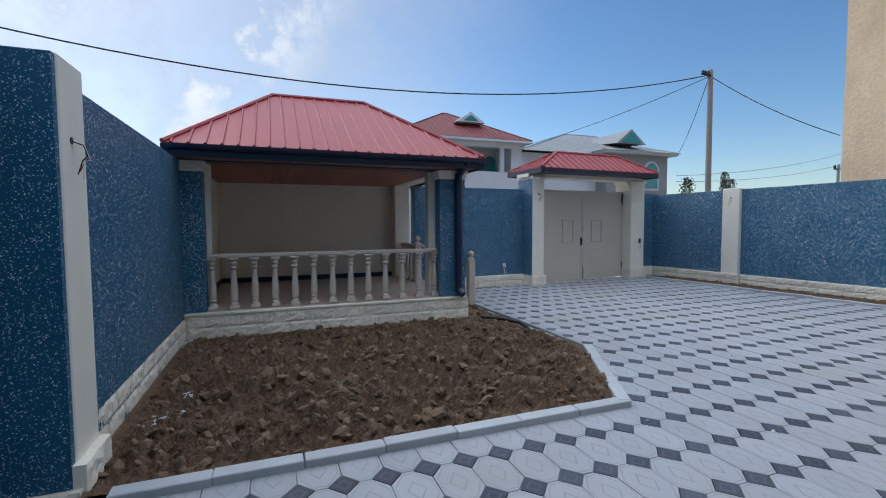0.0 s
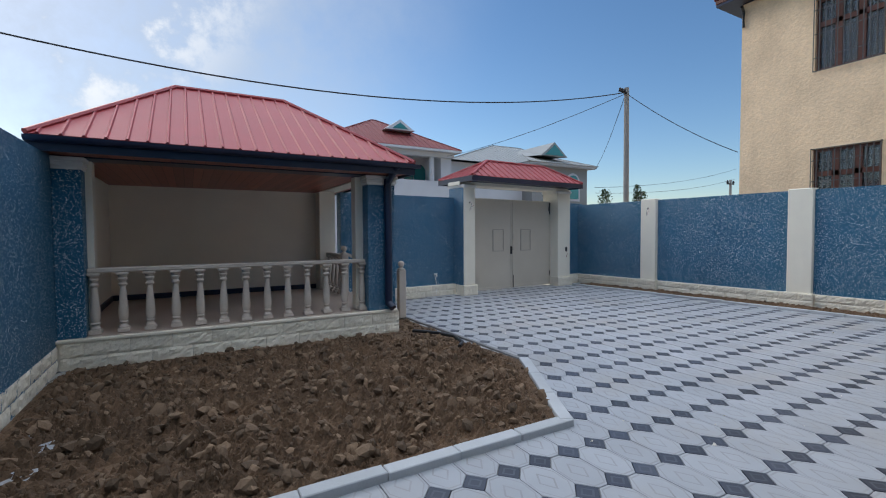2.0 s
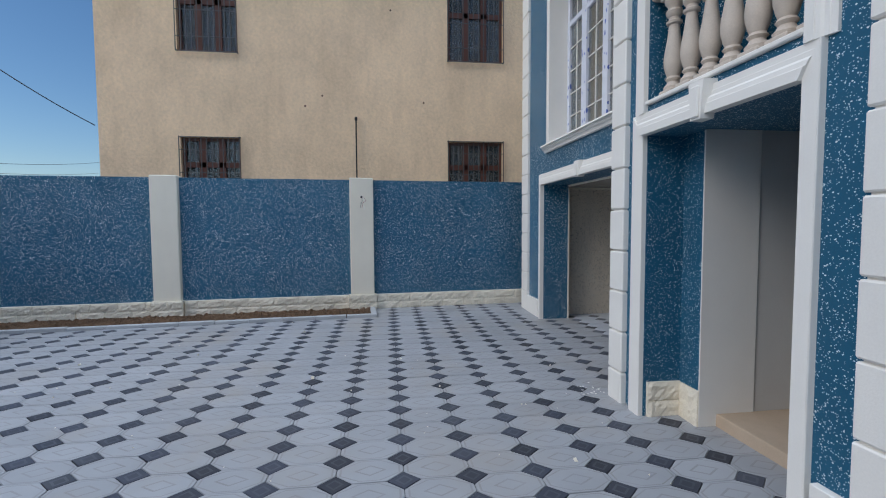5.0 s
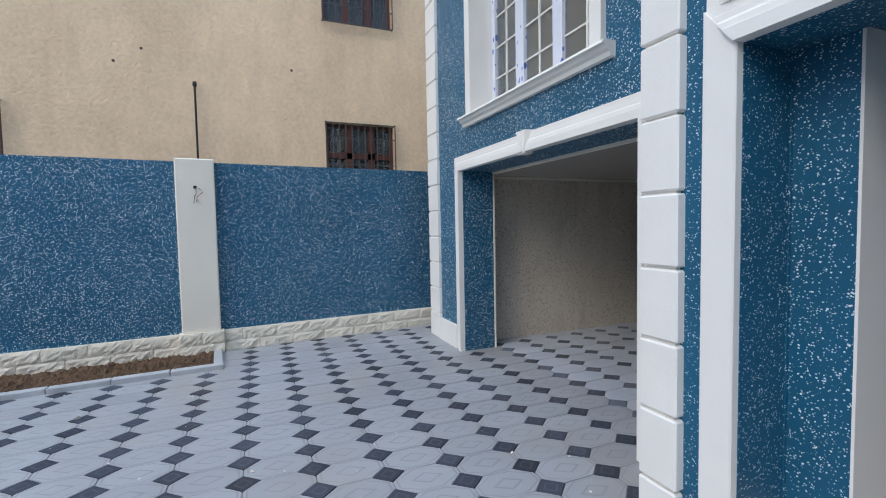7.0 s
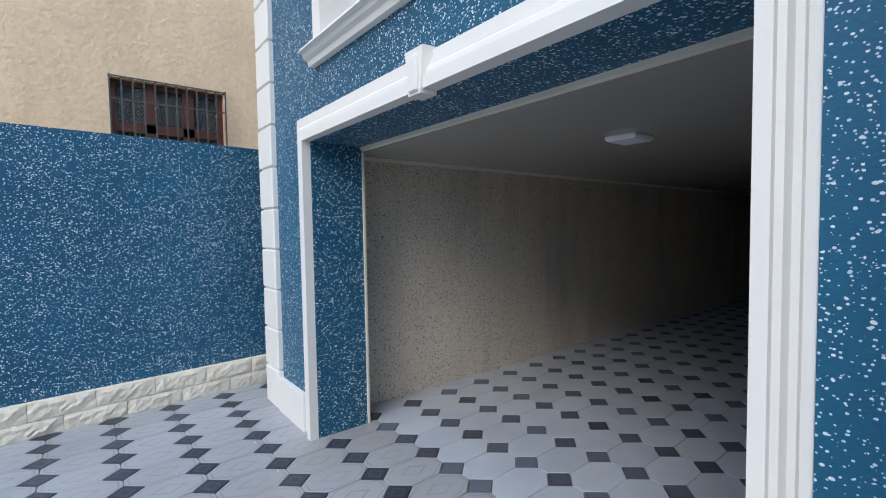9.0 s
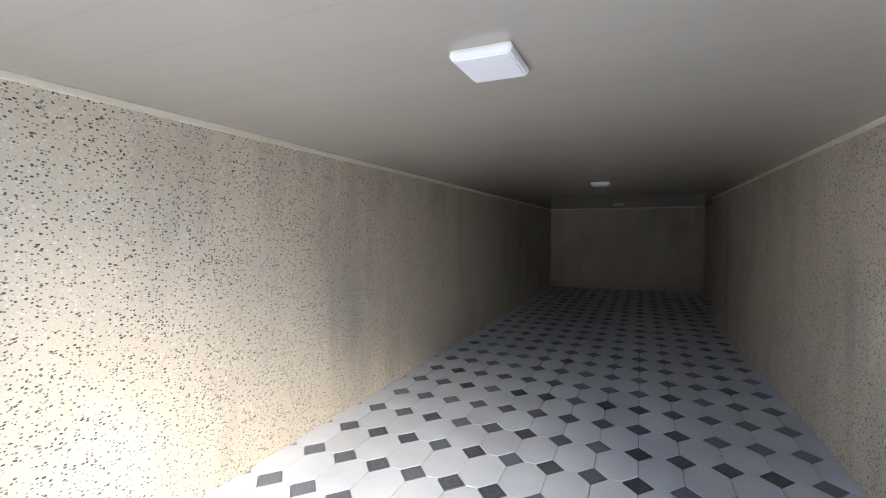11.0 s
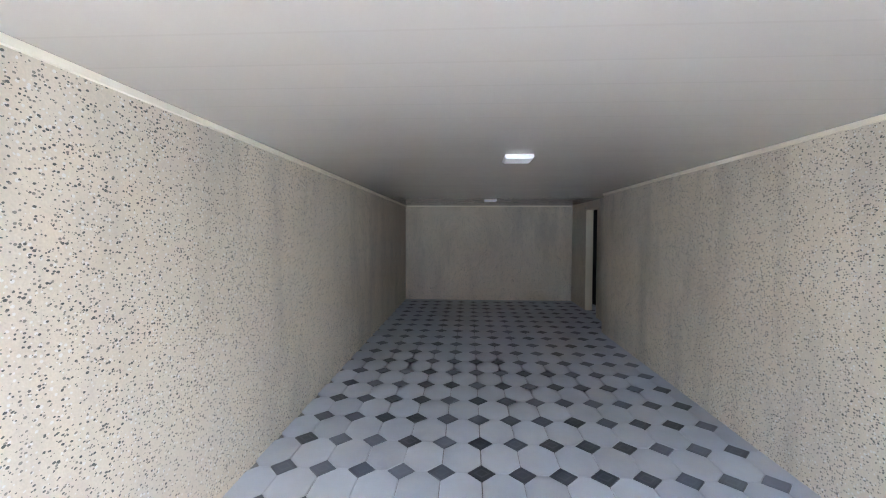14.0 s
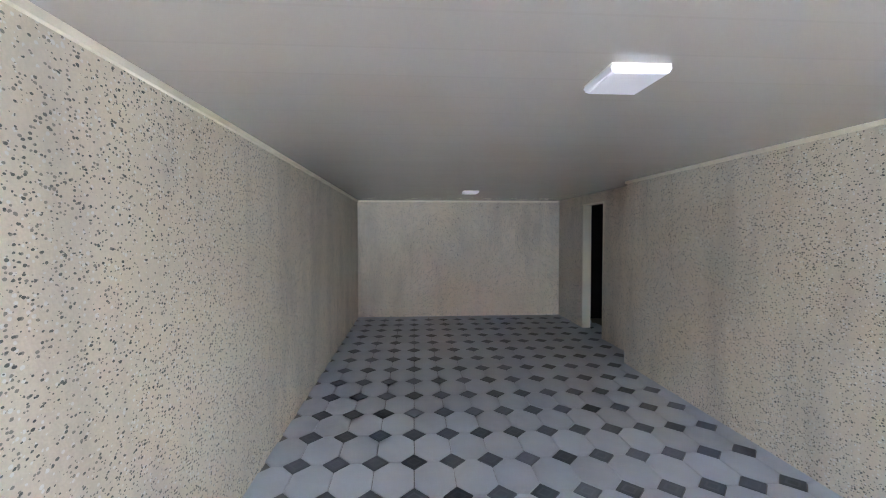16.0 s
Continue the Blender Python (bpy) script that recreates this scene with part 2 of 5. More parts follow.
M_STONE = material("split_cream_stone", (0.80, 0.725, 0.59), 0.85, vary=0.16, stain=0.16, scale=4.0, grain=70, bump=0.5, bump_d=0.01, per_piece=0.06)
M_MORTAR = material("cream_mortar", (0.55, 0.50, 0.42), 0.9, vary=0.12, stain=0.15)
M_TILE = material("grey_concrete_slab", (0.350, 0.360, 0.380), 0.5, vary=0.06, stain=0.16, scale=2.2, grain=120, bump=0.1, bump_d=0.002, per_piece=0.06, extra=tile_motif)
M_TILE_J = material("grey_concrete_slab_far", (0.350, 0.360, 0.380), 0.5, vary=0.06, stain=0.16, scale=2.2, grain=120, bump=0.1, bump_d=0.002, per_piece=0.06, islands=True, extra=tile_motif)
M_DIAM = material("dark_slate_slab", (0.038, 0.044, 0.063), 0.5, vary=0.25, stain=0.25, scale=3, grain=120, bump=0.15, bump_d=0.002, per_piece=0.35, extra=diamond_motif)
M_DIAM_J = material("dark_slate_slab_far", (0.038, 0.044, 0.063), 0.5, vary=0.25, stain=0.25, scale=3, grain=120, bump=0.15, bump_d=0.002, per_piece=0.35, islands=True, extra=diamond_motif)
# garage slabs: dusty, and also coloured lighter to stand in for missing floor light
M_TILE_G = material("dusty_lightened_concrete_slab", (0.49, 0.52, 0.575), 0.42, vary=0.06, stain=0.2, scale=2.6, grain=120, bump=0.12, bump_d=0.002, per_piece=0.08, extra=worn_motif)
M_TILE_GJ = material("dusty_lightened_concrete_slab_far", (0.49, 0.52, 0.575), 0.42, vary=0.06, stain=0.2, scale=2.6, grain=120, bump=0.12, bump_d=0.002, per_piece=0.08, islands=True, extra=worn_motif)
M_DIAM_G = material("dusty_lightened_slate_slab", (0.095, 0.106, 0.135), 0.42, vary=0.25, stain=0.3, scale=3, grain=120, bump=0.15, bump_d=0.002, per_piece=0.55, extra=diamond_motif)
M_DIAM_GJ = material("dusty_lightened_slate_slab_far", (0.095, 0.106, 0.135), 0.42, vary=0.25, stain=0.3, scale=3, grain=120, bump=0.15, bump_d=0.002, per_piece=0.55, islands=True, extra=diamond_motif)
M_JOINT = material("sandy_joint", (0.22, 0.215, 0.21), 0.95, vary=0.2, stain=0.2)
M_SOIL = material("brown_soil", (0.124, 0.072, 0.039), 0.95, vary=0.5, stain=0.5, scale=2.2, grain=70, bump=1.0, bump_d=0.02)
M_CLOD = material("soil_clod", (0.155, 0.099, 0.060), 0.95, vary=0.3, stain=0.3, scale=9, grain=80, bump=0.8, bump_d=0.01, per_piece=0.4, islands=True)
M_KERB = material("concrete_kerb", (0.42, 0.43, 0.44), 0.8, vary=0.08, stain=0.14, scale=5, bump=0.2, bump_d=0.003, per_piece=0.06)
M_ROOF = material("red_profiled_metal", (0.36, 0.042, 0.045), 0.5, metal=0.0, vary=0.05, stain=0.12, scale=1.2, grain=60, bump=0.03, bump_d=0.002, spec=0.6)
M_NAVY = material("navy_metal", (0.010, 0.017, 0.045), 0.35, vary=0.08, stain=0.1, scale=3, bump=0.03, bump_d=0.001)
M_SOFFIT = material("red_brown_boarding", (0.42, 0.13, 0.08), 0.45, vary=0.12, stain=0.2, scale=3, bump=0.2, bump_d=0.004, extra=plank_lines(0.12, 0, 0.75))
M_GATE = material("grey_gate_paint", (0.56, 0.495, 0.405), 0.45, vary=0.04, stain=0.08, scale=1.5, bump=0.05, bump_d=0.002)
M_TAN = material("tan_plaster", (0.88, 0.64, 0.415), 0.85, vary=0.16, stain=0.22, scale=0.9, grain=16, bump=1.0, bump_d=0.022, extra=streaks(0.9, (0.50, 0.32, 0.18)))
M_BROWN = material("brown_window_wood", (0.13, 0.045, 0.028), 0.5, vary=0.12, stain=0.15, bump=0.1)
M_IRON = material("dark_iron_bar", (0.022, 0.020, 0.022), 0.5, metal=0.3, vary=0.15, stain=0.2, bump=0.05)
M_SANDST = material("pale_sandstone", (0.57, 0.49, 0.415), 0.7, vary=0.12, stain=0.14, scale=7, grain=110, bump=0.25, bump_d=0.003)
M_CEIL = material("painted_garage_ceiling", (0.44, 0.405, 0.365), 0.17, vary=0.0, stain=0.035, scale=1.6, grain=5, bump=0.0, bump_d=0.002, rvar=0.04, extra=plank_lines(0.25, 1, 0.05))
M_PLAST = material("grey_smooth_plaster", (0.60, 0.585, 0.56), 0.7, vary=0.05, stain=0.1, scale=1.5, bump=0.1)
M_LAMP = material("white_lamp_plastic", (0.88, 0.88, 0.94), 0.4, vary=0.01, stain=0.02, bump=0.0)
M_STEP = material("tan_stone_step", (0.52, 0.40, 0.29), 0.6, vary=0.08, stain=0.12)
M_POLE = material("weathered_pole", (0.30, 0.27, 0.24), 0.85, vary=0.15, stain=0.2, bump=0.3)
M_CABLE = material("black_cable", (0.012, 0.012, 0.013), 0.6, vary=0.05, stain=0.05, bump=0.0)
M_FARWALL = material("pale_far_plaster", (0.60, 0.60, 0.62), 0.85, vary=0.05, stain=0.1, scale=1)
M_GREYWALL = material("grey_far_plaster", (0.27, 0.265, 0.26), 0.85, vary=0.05, stain=0.15, scale=1)
M_GREYROOF = material("grey_sheet_roof", (0.26, 0.265, 0.255), 0.5, vary=0.06, stain=0.12, scale=1)
M_TEAL = material("teal_tinted_glass", (0.03, 0.20, 0.20), 0.12, vary=0.02, stain=0.1, bump=0.0)
M_FILM = material("filmed_window_frame", (0.70, 0.72, 0.80), 0.4, vary=0.02, stain=0.04, bump=0.02, flecks=[(26, 0.45, 0.35, (0.10, 0.16, 0.50), (1, 1, 0.5))])
M_DECK = material("brown_deck_tile", (0.52, 0.41, 0.33), 0.35, vary=0.06, stain=0.12, scale=2)
M_GROUND = material("dusty_ground", (0.26, 0.23, 0.19), 0.95, vary=0.2, stain=0.3, scale=0.4)
M_LEAF = material("dull_leaf", (0.05, 0.075, 0.03), 0.7, vary=0.3, stain=0.3, per_piece=0.4, islands=True)
# near-black colour that paints in the shade of unlit rooms
M_ROOM_SHADE = material("room_shade_black", (0.03, 0.028, 0.026), 0.9)
M_BLACK = material("black_plastic", (0.015, 0.015, 0.016), 0.45, vary=0.05, stain=0.05, bump=0.0)
M_COPPER = material("red_wire", (0.35, 0.03, 0.02), 0.5, bump=0.0)


def glass(name, tint, rough=0.02):
    m = bpy.data.materials.new(name)
    m.use_nodes = True
    b = m.node_tree.nodes["Principled BSDF"]
    b.inputs["Base Color"].default_value = (*tint, 1)
    b.inputs["Roughness"].default_value = rough
    b.inputs["Transmission Weight"].default_value = 0.9
    b.inputs["IOR"].default_value = 1.45
    return m


M_GLASS = glass("clear_pane", (0.75, 0.78, 0.78))

# ---- mesh helpers ----


def finish(name, bm, mat, smooth=False):
    bmesh.ops.recalc_face_normals(bm, faces=bm.faces)
    me = bpy.data.meshes.new(name)
    bm.to_mesh(me)
    bm.free()
    for one in (mat if isinstance(mat, (list, tuple)) else [mat]):
        me.materials.append(one)
    if smooth:
        for p in me.polygons:
            p.use_smooth = True
        me.set_sharp_from_angle(angle=radians(38))
    return me


def part(name, bm, mat, parent=None, label="", smooth=False, at=None):
    ob = new(name, finish(name, bm, mat, smooth))
    if parent is not None:
        ob.parent = parent
    if at is not None:
        ob.matrix_basis = at
    return tagged(ob, label) if label else ob


def share(name, me, parent, at):
    ob = new(name, me)
    ob.parent = parent
    ob.matrix_basis = at
    return ob


def thing(name, label, category, at=None, group="", kind=""):
    ob = new(name)
    ob.empty_display_size = 0.1
    if at is not None:
        ob.matrix_basis = at
    return tagged(ob, label, category, group, kind)


def box(bm, x0, x1, y0, y1, z0, z1, bev=0.0):
    before = set(bm.verts)
    vs = [bm.verts.new((x, y, z)) for x in (x0, x1) for y in (y0, y1) for z in (z0, z1)]
    fs = [bm.faces.new([vs[i] for i in q]) for q in ((0, 1, 3, 2), (4, 6, 7, 5), (0, 4, 5, 1), (2, 3, 7, 6), (0, 2, 6, 4), (1, 5, 7, 3))]
    if bev:
        es = {e for f in fs for e in f.edges}
        bmesh.ops.bevel(bm, geom=list(es), offset=bev, segments=1, affect="EDGES", profile=0.5)
    return bm


def boxed(*a, **k):
    return box(bmesh.new(), *a, **k)


def lathe(bm, profile, seg=14, centre=(0, 0)):
    rings = []
    for r, z in profile:
        rings.append([bm.verts.new((centre[0] + r * math.cos(2 * math.pi * i / seg), centre[1] + r * math.sin(2 * math.pi * i / seg), z)) for i in range(seg)])
    for a, b in zip(rings, rings[1:]):
        for i in range(seg):
            bm.faces.new((a[i], a[(i + 1) % seg], b[(i + 1) % seg], b[i]))
    bm.faces.new(rings[0][::-1])
    bm.faces.new(rings[-1])
    return bm


def tube(bm, pts, r, seg=8):
    pts = [Vector(p) for p in pts]
    rings = []
    for i, p in enumerate(pts):
        d = (pts[min(i + 1, len(pts) - 1)] - pts[max(i - 1, 0)]).normalized()
        side = d.cross(Vector((0, 0, 1)))
        if side.length < 1e-3:
            side = Vector((1, 0, 0))
        side.normalize()
        up = side.cross(d)
        rr = r[i] if isinstance(r, (list, tuple)) else r
        rings.append([bm.verts.new(p + rr * (math.cos(2 * math.pi * k / seg) * side + math.sin(2 * math.pi * k / seg) * up)) for k in range(seg)])
    for a, b in zip(rings, rings[1:]):
        for k in range(seg):
            bm.faces.new((a[k], a[(k + 1) % seg], b[(k + 1) % seg], b[k]))
    bm.faces.new(rings[0][::-1])
    bm.faces.new(rings[-1])
    return bm


def prism(bm, poly, z0, z1):
    lo, hi = [bm.verts.new((x, y, z0)) for x, y in poly], [bm.verts.new((x, y, z1)) for x, y in poly]
    n = len(poly)
    bm.faces.new(lo[::-1])
    bm.faces.new(hi)
    for i in range(n):
        bm.faces.new((lo[i], lo[(i + 1) % n], hi[(i + 1) % n], hi[i]))
    return bm


def sweep(bm, prof, a, b, u, v):
    """A moulding: the profile's points (along u and v) drawn from a to b."""
    a, b, u, v = Vector(a), Vector(b), Vector(u), Vector(v)
    ra, rb = [bm.verts.new(a + p * u + q * v) for p, q in prof], [bm.verts.new(b + p * u + q * v) for p, q in prof]
    n = len(prof)
    for i in range(n):
        bm.faces.new((ra[i], ra[(i + 1) % n], rb[(i + 1) % n], rb[i]))
    bm.faces.new(ra[::-1])
    bm.faces.new(rb)
    return bm


def wall_grid(bm, us, zs, holes, d0, d1, along="x"):
    """A wall with openings right through it; us along the wall, d0..d1 its thickness."""
    def solid(i, k):
        if not (0 <= i < len(us) - 1 and 0 <= k < len(zs) - 1):
            return False
        u, z = (us[i] + us[i + 1]) / 2, (zs[k] + zs[k + 1]) / 2
        return not any(h[0] < u < h[1] and h[2] < z < h[3] for h in holes)

    cache = {}

    def vert(u, d, z):
        key = (round(u, 4), round(d, 4), round(z, 4))
        if key not in cache:
            cache[key] = bm.verts.new((u, d, z) if along == "x" else (d, u, z))
        return cache[key]

    for i in range(len(us) - 1):
        for k in range(len(zs) - 1):
            if not solid(i, k):
                continue
            u0, u1, z0, z1 = us[i], us[i + 1], zs[k], zs[k + 1]
            for d in (d0, d1):
                bm.faces.new([vert(u0, d, z0), vert(u1, d, z0), vert(u1, d, z1), vert(u0, d, z1)])
            for (di, dk, q) in ((-1, 0, (u0, z0, u0, z1)), (1, 0, (u1, z0, u1, z1)), (0, -1, (u0, z0, u1, z0)), (0, 1, (u0, z1, u1, z1))):
                if not solid(i + di, k + dk):
                    bm.faces.new([vert(q[0], d0, q[1]), vert(q[2], d0, q[3]), vert(q[2], d1, q[3]), vert(q[0], d1, q[1])])
    return bm


STONES = {}


def stone_mesh(w, h, d, kind):
    """A rock-faced block; its front bulges along -y."""
    key = (round(w, 2), round(h, 2), d, kind)
    if key in STONES:
        return STONES[key]
    bm = bmesh.new()
    nx, nz = max(4, round(w / 0.028)), max(3, round(h / 0.028))
    rows = []
    for k in range(nz + 1):
        row = []
        for i in range(nx + 1):
            edge = i in (0, nx) or k in (0, nz)
            p = Vector((-w / 2 + w * i / nx, 0, h * k / nz))
            off = 0.007 + random.uniform(0, 0.006) if edge else 0.015 + 0.010 * (noise.noise(Vector((p.x * 11 + kind * 7.3, kind * 3.1, p.z * 13))) + 0.25) + random.uniform(-0.005, 0.005)
            row.append(bm.verts.new((p.x + (0 if edge else random.uniform(-0.006, 0.006)), -off, p.z + (0 if edge else random.uniform(-0.005, 0.005)))))
        rows.append(row)
    for k in range(nz):
        for i in range(nx):
            bm.faces.new((rows[k][i], rows[k][i + 1], rows[k + 1][i + 1], rows[k + 1][i]))
    ring = [rows[0][i] for i in range(nx + 1)] + [rows[k][nx] for k in range(1, nz + 1)] + [rows[nz][i] for i in range(nx - 1, -1, -1)] + [rows[k][0] for k in range(nz - 1, 0, -1)]
    back = [bm.verts.new((v.co.x, d, v.co.z)) for v in ring]
    n = len(ring)
    for i in range(n):
        bm.faces.new((ring[i], ring[(i + 1) % n], back[(i + 1) % n], back[i]))
    bm.faces.new(back)
    STONES[key] = finish("stone_block", bm, M_STONE)
    return STONES[key]


def stone_course(parent, x0, x1, y, z0, rows, h, w=0.36, depth=0.05):
    """Rock-faced blocks with joints along the parent's x axis, facing -y."""
    length = x1 - x0
    part("mortar", boxed(x0 + 0.004, x1 - 0.004, y + 0.003, y + depth - 0.002, z0, z0 + rows * (h + 0.004) - 0.008), M_MORTAR, parent)
    for r in range(rows):
        shift = (w / 2) if r % 2 else 0.0
        cuts = [x0] + [x0 + shift + i * w for i in range(0 if shift else 1, int(length / w) + 2) if 0.08 < shift + i * w < length - 0.08] + [x1]
        for a, b in zip(cuts, cuts[1:]):
            q = round((b - a) / 0.02) * 0.02
            me = stone_mesh(max(q, 0.06), h, depth, random.randrange(5))
            share("stone", me, parent, Matrix.Translation(((a + b) / 2, y, z0 + r * (h + 0.004))) @ Matrix.Diagonal(((b - a - 0.004) / max(q, 0.06), 1, 1, 1)))

# ---- ground ----
ground = part("ground", boxed(-400, 400, -400, 400, -0.6, -0.045), M_GROUND)
tagged(ground, "dusty pale ground around the yard", "ground", kind="structure")

# ---- boundary wall along the neighbour's side ----
RW = pose(10.432, 10.1, 0, 0, 0, -85.71)
PILLARS = (2.09, 5.27, 8.41)
wall_right = thing("wall_east", "blue chip-plaster boundary wall with white pillars and stone plinth", "wall", RW, kind="structure")
bm = bmesh.new()
n_seg = 46
for i in range(n_seg):
    a, b = -0.45 + i * 11.95 / n_seg, -0.45 + (i + 1) * 11.95 / n_seg
    za, zb = [2.285 + 0.008 * noise.noise(Vector((s * 1.7, 3.1, 0))) for s in (a, b)]
    vs = [bm.verts.new(p) for p in ((a, 0.10, -0.05), (b, 0.10, -0.05), (b, 0.10, zb), (a, 0.10, za), (a, 0.32, -0.05), (b, 0.32, -0.05), (b, 0.32, zb + 0.01), (a, 0.32, za + 0.01))]
    for q in ((0, 1, 2, 3), (3, 2, 6, 7), (4, 7, 6, 5)):
        bm.faces.new([vs[k] for k in q])
bmesh.ops.remove_doubles(bm, verts=bm.verts, dist=1e-4)
part("panel", bm, M_BLUE, wall_right, "blue plaster with white stone chips")
for s in PILLARS:
    part("pillar", boxed(s - 0.205, s + 0.205, 0.0, 0.26, 0.26, 2.315, bev=0.012), M_WHITE, wall_right, "cream painted pillar")
edges = [-0.3] + [e for s in PILLARS for e in (s - 0.24, s + 0.24)] + [11.5]
for a, b in zip(edges[::2], edges[1::2]):
    stone_course(wall_right, a, b, 0.055, -0.02, 2, 0.135, 0.40)
for s in PILLARS:
    stone_course(wall_right, s - 0.24, s + 0.24, -0.025, -0.02, 2, 0.142, 0.48, depth=0.12)

# planting strip in front of it
strip = thing("planting_strip", "narrow strip of bare brown soil behind a concrete kerb", "soil bed", RW)
bm = bmesh.new()
gx, gy = 420, 30


def strip_height(x, y):
    p = Vector((x, y, 5))
    return -0.006 + 0.03 * abs(noise.noise(p * 4)) + 0.05 * abs(noise.noise(p * 9)) + 0.045 * abs(noise.noise(p * 19)) + 0.02 * noise.noise(p * 40)


grid = [[bm.verts.new((0.35 + 8.2 * i / gx, -0.66 + 0.72 * k / gy, strip_height(8.2 * i / gx, 0.72 * k / gy))) for k in range(gy + 1)] for i in range(gx + 1)]
for i in range(gx):
    for k in range(gy):
        bm.faces.new((grid[i][k], grid[i + 1][k], grid[i + 1][k + 1], grid[i][k + 1]))
part("soil", bm, M_SOIL, strip)


def kerb_run(parent, a, b, w=0.10, z0=-0.03, z1=0.055, length=0.5, mat=None, bev=0.006):
    """Kerb stones end to end from a to b, inside to their left."""
    a, b = Vector((*a, 0)), Vector((*b, 0))
    run = (b - a).length
    count = max(1, round(run / length))
    ang = math.degrees(math.atan2(b.y - a.y, b.x - a.x))
    step = run / count
    me = finish("kerb_stone", boxed(-step / 2 + 0.003, step / 2 - 0.003, 0, w, z0, z1, bev=bev), mat or M_KERB)
    for i in range(count):
        p = a + (b - a) * ((i + 0.5) / count)
        share("kerb_stone", me, parent, pose(p.x + random.uniform(-0.003, 0.003), p.y + random.uniform(-0.003, 0.003), random.uniform(-0.005, 0.004), 0, 0, ang + random.uniform(-0.4, 0.4)))


kerb_run(strip, (0.3, -0.74), (8.62, -0.74), 0.09, z1=0.05)
kerb_run(strip, (8.62, -0.74), (8.62, 0.02), 0.09, z1=0.05, length=0.75)

# ---- gate wall ----
GW = pose(0.02, 9.12, 0, 0, 0, 4.29)
wall_gate = thing("wall_north", "blue chip-plaster boundary wall beside the metal gate", "wall", GW, kind="structure")
for a, b in ((3.16, 6.05), (9.7, 10.75)):
    part("panel", boxed(a, b, 0.40, 0.62, -0.05, 2.33), M_BLUE, wall_gate, "blue plaster with white stone chips")
    stone_course(wall_gate, a, b, 0.355, -0.02, 2, 0.135, 0.4)

gatehouse = thing("gate", "grey two-leaf metal gate under a small red tin canopy", "gate", GW)
for (a, b, y0) in ((6.04, 6.37, 0.0), (9.30, 9.80, 0.05)):
    part("pillar", boxed(a, b, y0, 0.62, 0.24, 2.64, bev=0.012), M_WHITE, gatehouse, "cream painted gate pillar")
    bm = bmesh.new()
    for k, (o, z0, z1) in enumerate(((0.015, 2.555, 2.58), (0.03, 2.58, 2.60), (0.02, 2.60, 2.62))):
        box(bm, a - o, b + o, y0 - o, 0.62 + o, z0, z1, bev=0.006)
    part("capital", bm, M_TRIM, gatehouse)
    if y0 == 0.0:
        part("pillar_side", boxed(a - 0.014, a + 0.006, y0 + 0.03, 0.60, 0.24, 2.55), M_BLUE, gatehouse, "blue plastered outer side of the pillar")
    else:
        part("haunch", sweep(bmesh.new(), [(0, 0), (-0.16, 0), (-0.13, -0.05), (-0.05, -0.09), (0, -0.22)], (a, 0.10, 2.62), (a, 0.5, 2.62), (1, 0, 0), (0, 0, 1)), M_WHITE, gatehouse)
    part("pillar_base", boxed(a - 0.05, b + 0.05, y0 - 0.05, 0.60, -0.02, 0.0, bev=0.004), M_STONE, gatehouse)
    stone_course(gatehouse, a - 0.04, b + 0.04, y0 - 0.035, 0.0, 1, 0.24, 0.5, depth=0.3)
part("lintel", boxed(5.98, 9.86, 0.1, 0.58, 2.62, 2.70), M_WHITE, gatehouse)


def gate_leaf(x0, x1, panel_at, hinge_x):
    leaf = part("leaf", boxed(x0, x1, 0.345, 0.385, 0.03, 2.345, bev=0.004), M_GATE, gatehouse, "flat grey painted steel leaf")
    bm = bmesh.new()
    for (a, b, z0, z1) in ((x0, x0 + 0.05, 0.03, 2.34), (x1 - 0.05, x1, 0.03, 2.34), (x0 + 0.05, x1 - 0.05, 2.29, 2.34), (x0 + 0.05, x1 - 0.05, 0.03, 0.08)):
        box(bm, a, b, 0.335, 0.346, z0, z1, bev=0.003)
    part("frame", bm, M_GATE, leaf)
    a, b, z0, z1 = panel_at
    bm = bmesh.new()
    for q in ((a, a + 0.014, z0, z1), (b - 0.014, b, z0, z1), (a, b, z1 - 0.014, z1), (a, b, z0, z0 + 0.014)):
        box(bm, q[0], q[1], 0.331, 0.346, q[2], q[3])
    part("panel_frame", bm, material("gate_panel_line", (0.36, 0.32, 0.27), 0.5) if "gate_panel_line" not in bpy.data.materials else bpy.data.materials["gate_panel_line"], leaf)
    for z in (0.35, 2.05):
        bm = bmesh.new()
        lathe(bm, [(0.016, z - 0.06), (0.016, z + 0.06)], 8, (hinge_x, 0.335))
        part("hinge", bm, M_IRON, leaf, "dark steel hinge")
    return leaf


left_leaf = gate_leaf(6.38, 7.865, (7.20, 7.56, 1.0, 1.57), 6.45)
right_leaf = gate_leaf(7.875, 9.30, (8.17, 8.53, 1.0, 1.57), 9.27)
bm = boxed(7.80, 7.855, 0.318, 0.346, 0.92, 1.12, bev=0.004)
tube(bm, [(7.83, 0.32, 1.05), (7.83, 0.27, 1.05), (7.77, 0.27, 1.04)], 0.011)
part("lock", bm, M_IRON, left_leaf, "dark lock plate with lever handle")
part("latch", boxed(7.88, 7.93, 0.315, 0.346, 1.28, 1.45, bev=0.004), M_GATE, right_leaf)
part("bolt", tube(bmesh.new(), [(7.90, 0.33, 0.03), (7.90, 0.33, 0.36)], 0.009), M_IRON, right_leaf)
part("stay", tube(bmesh.new(), [(9.24, 0.33, 2.08), (9.24, 0.30, 2.30)], 0.02), M_IRON, right_leaf, "dark gate stay")


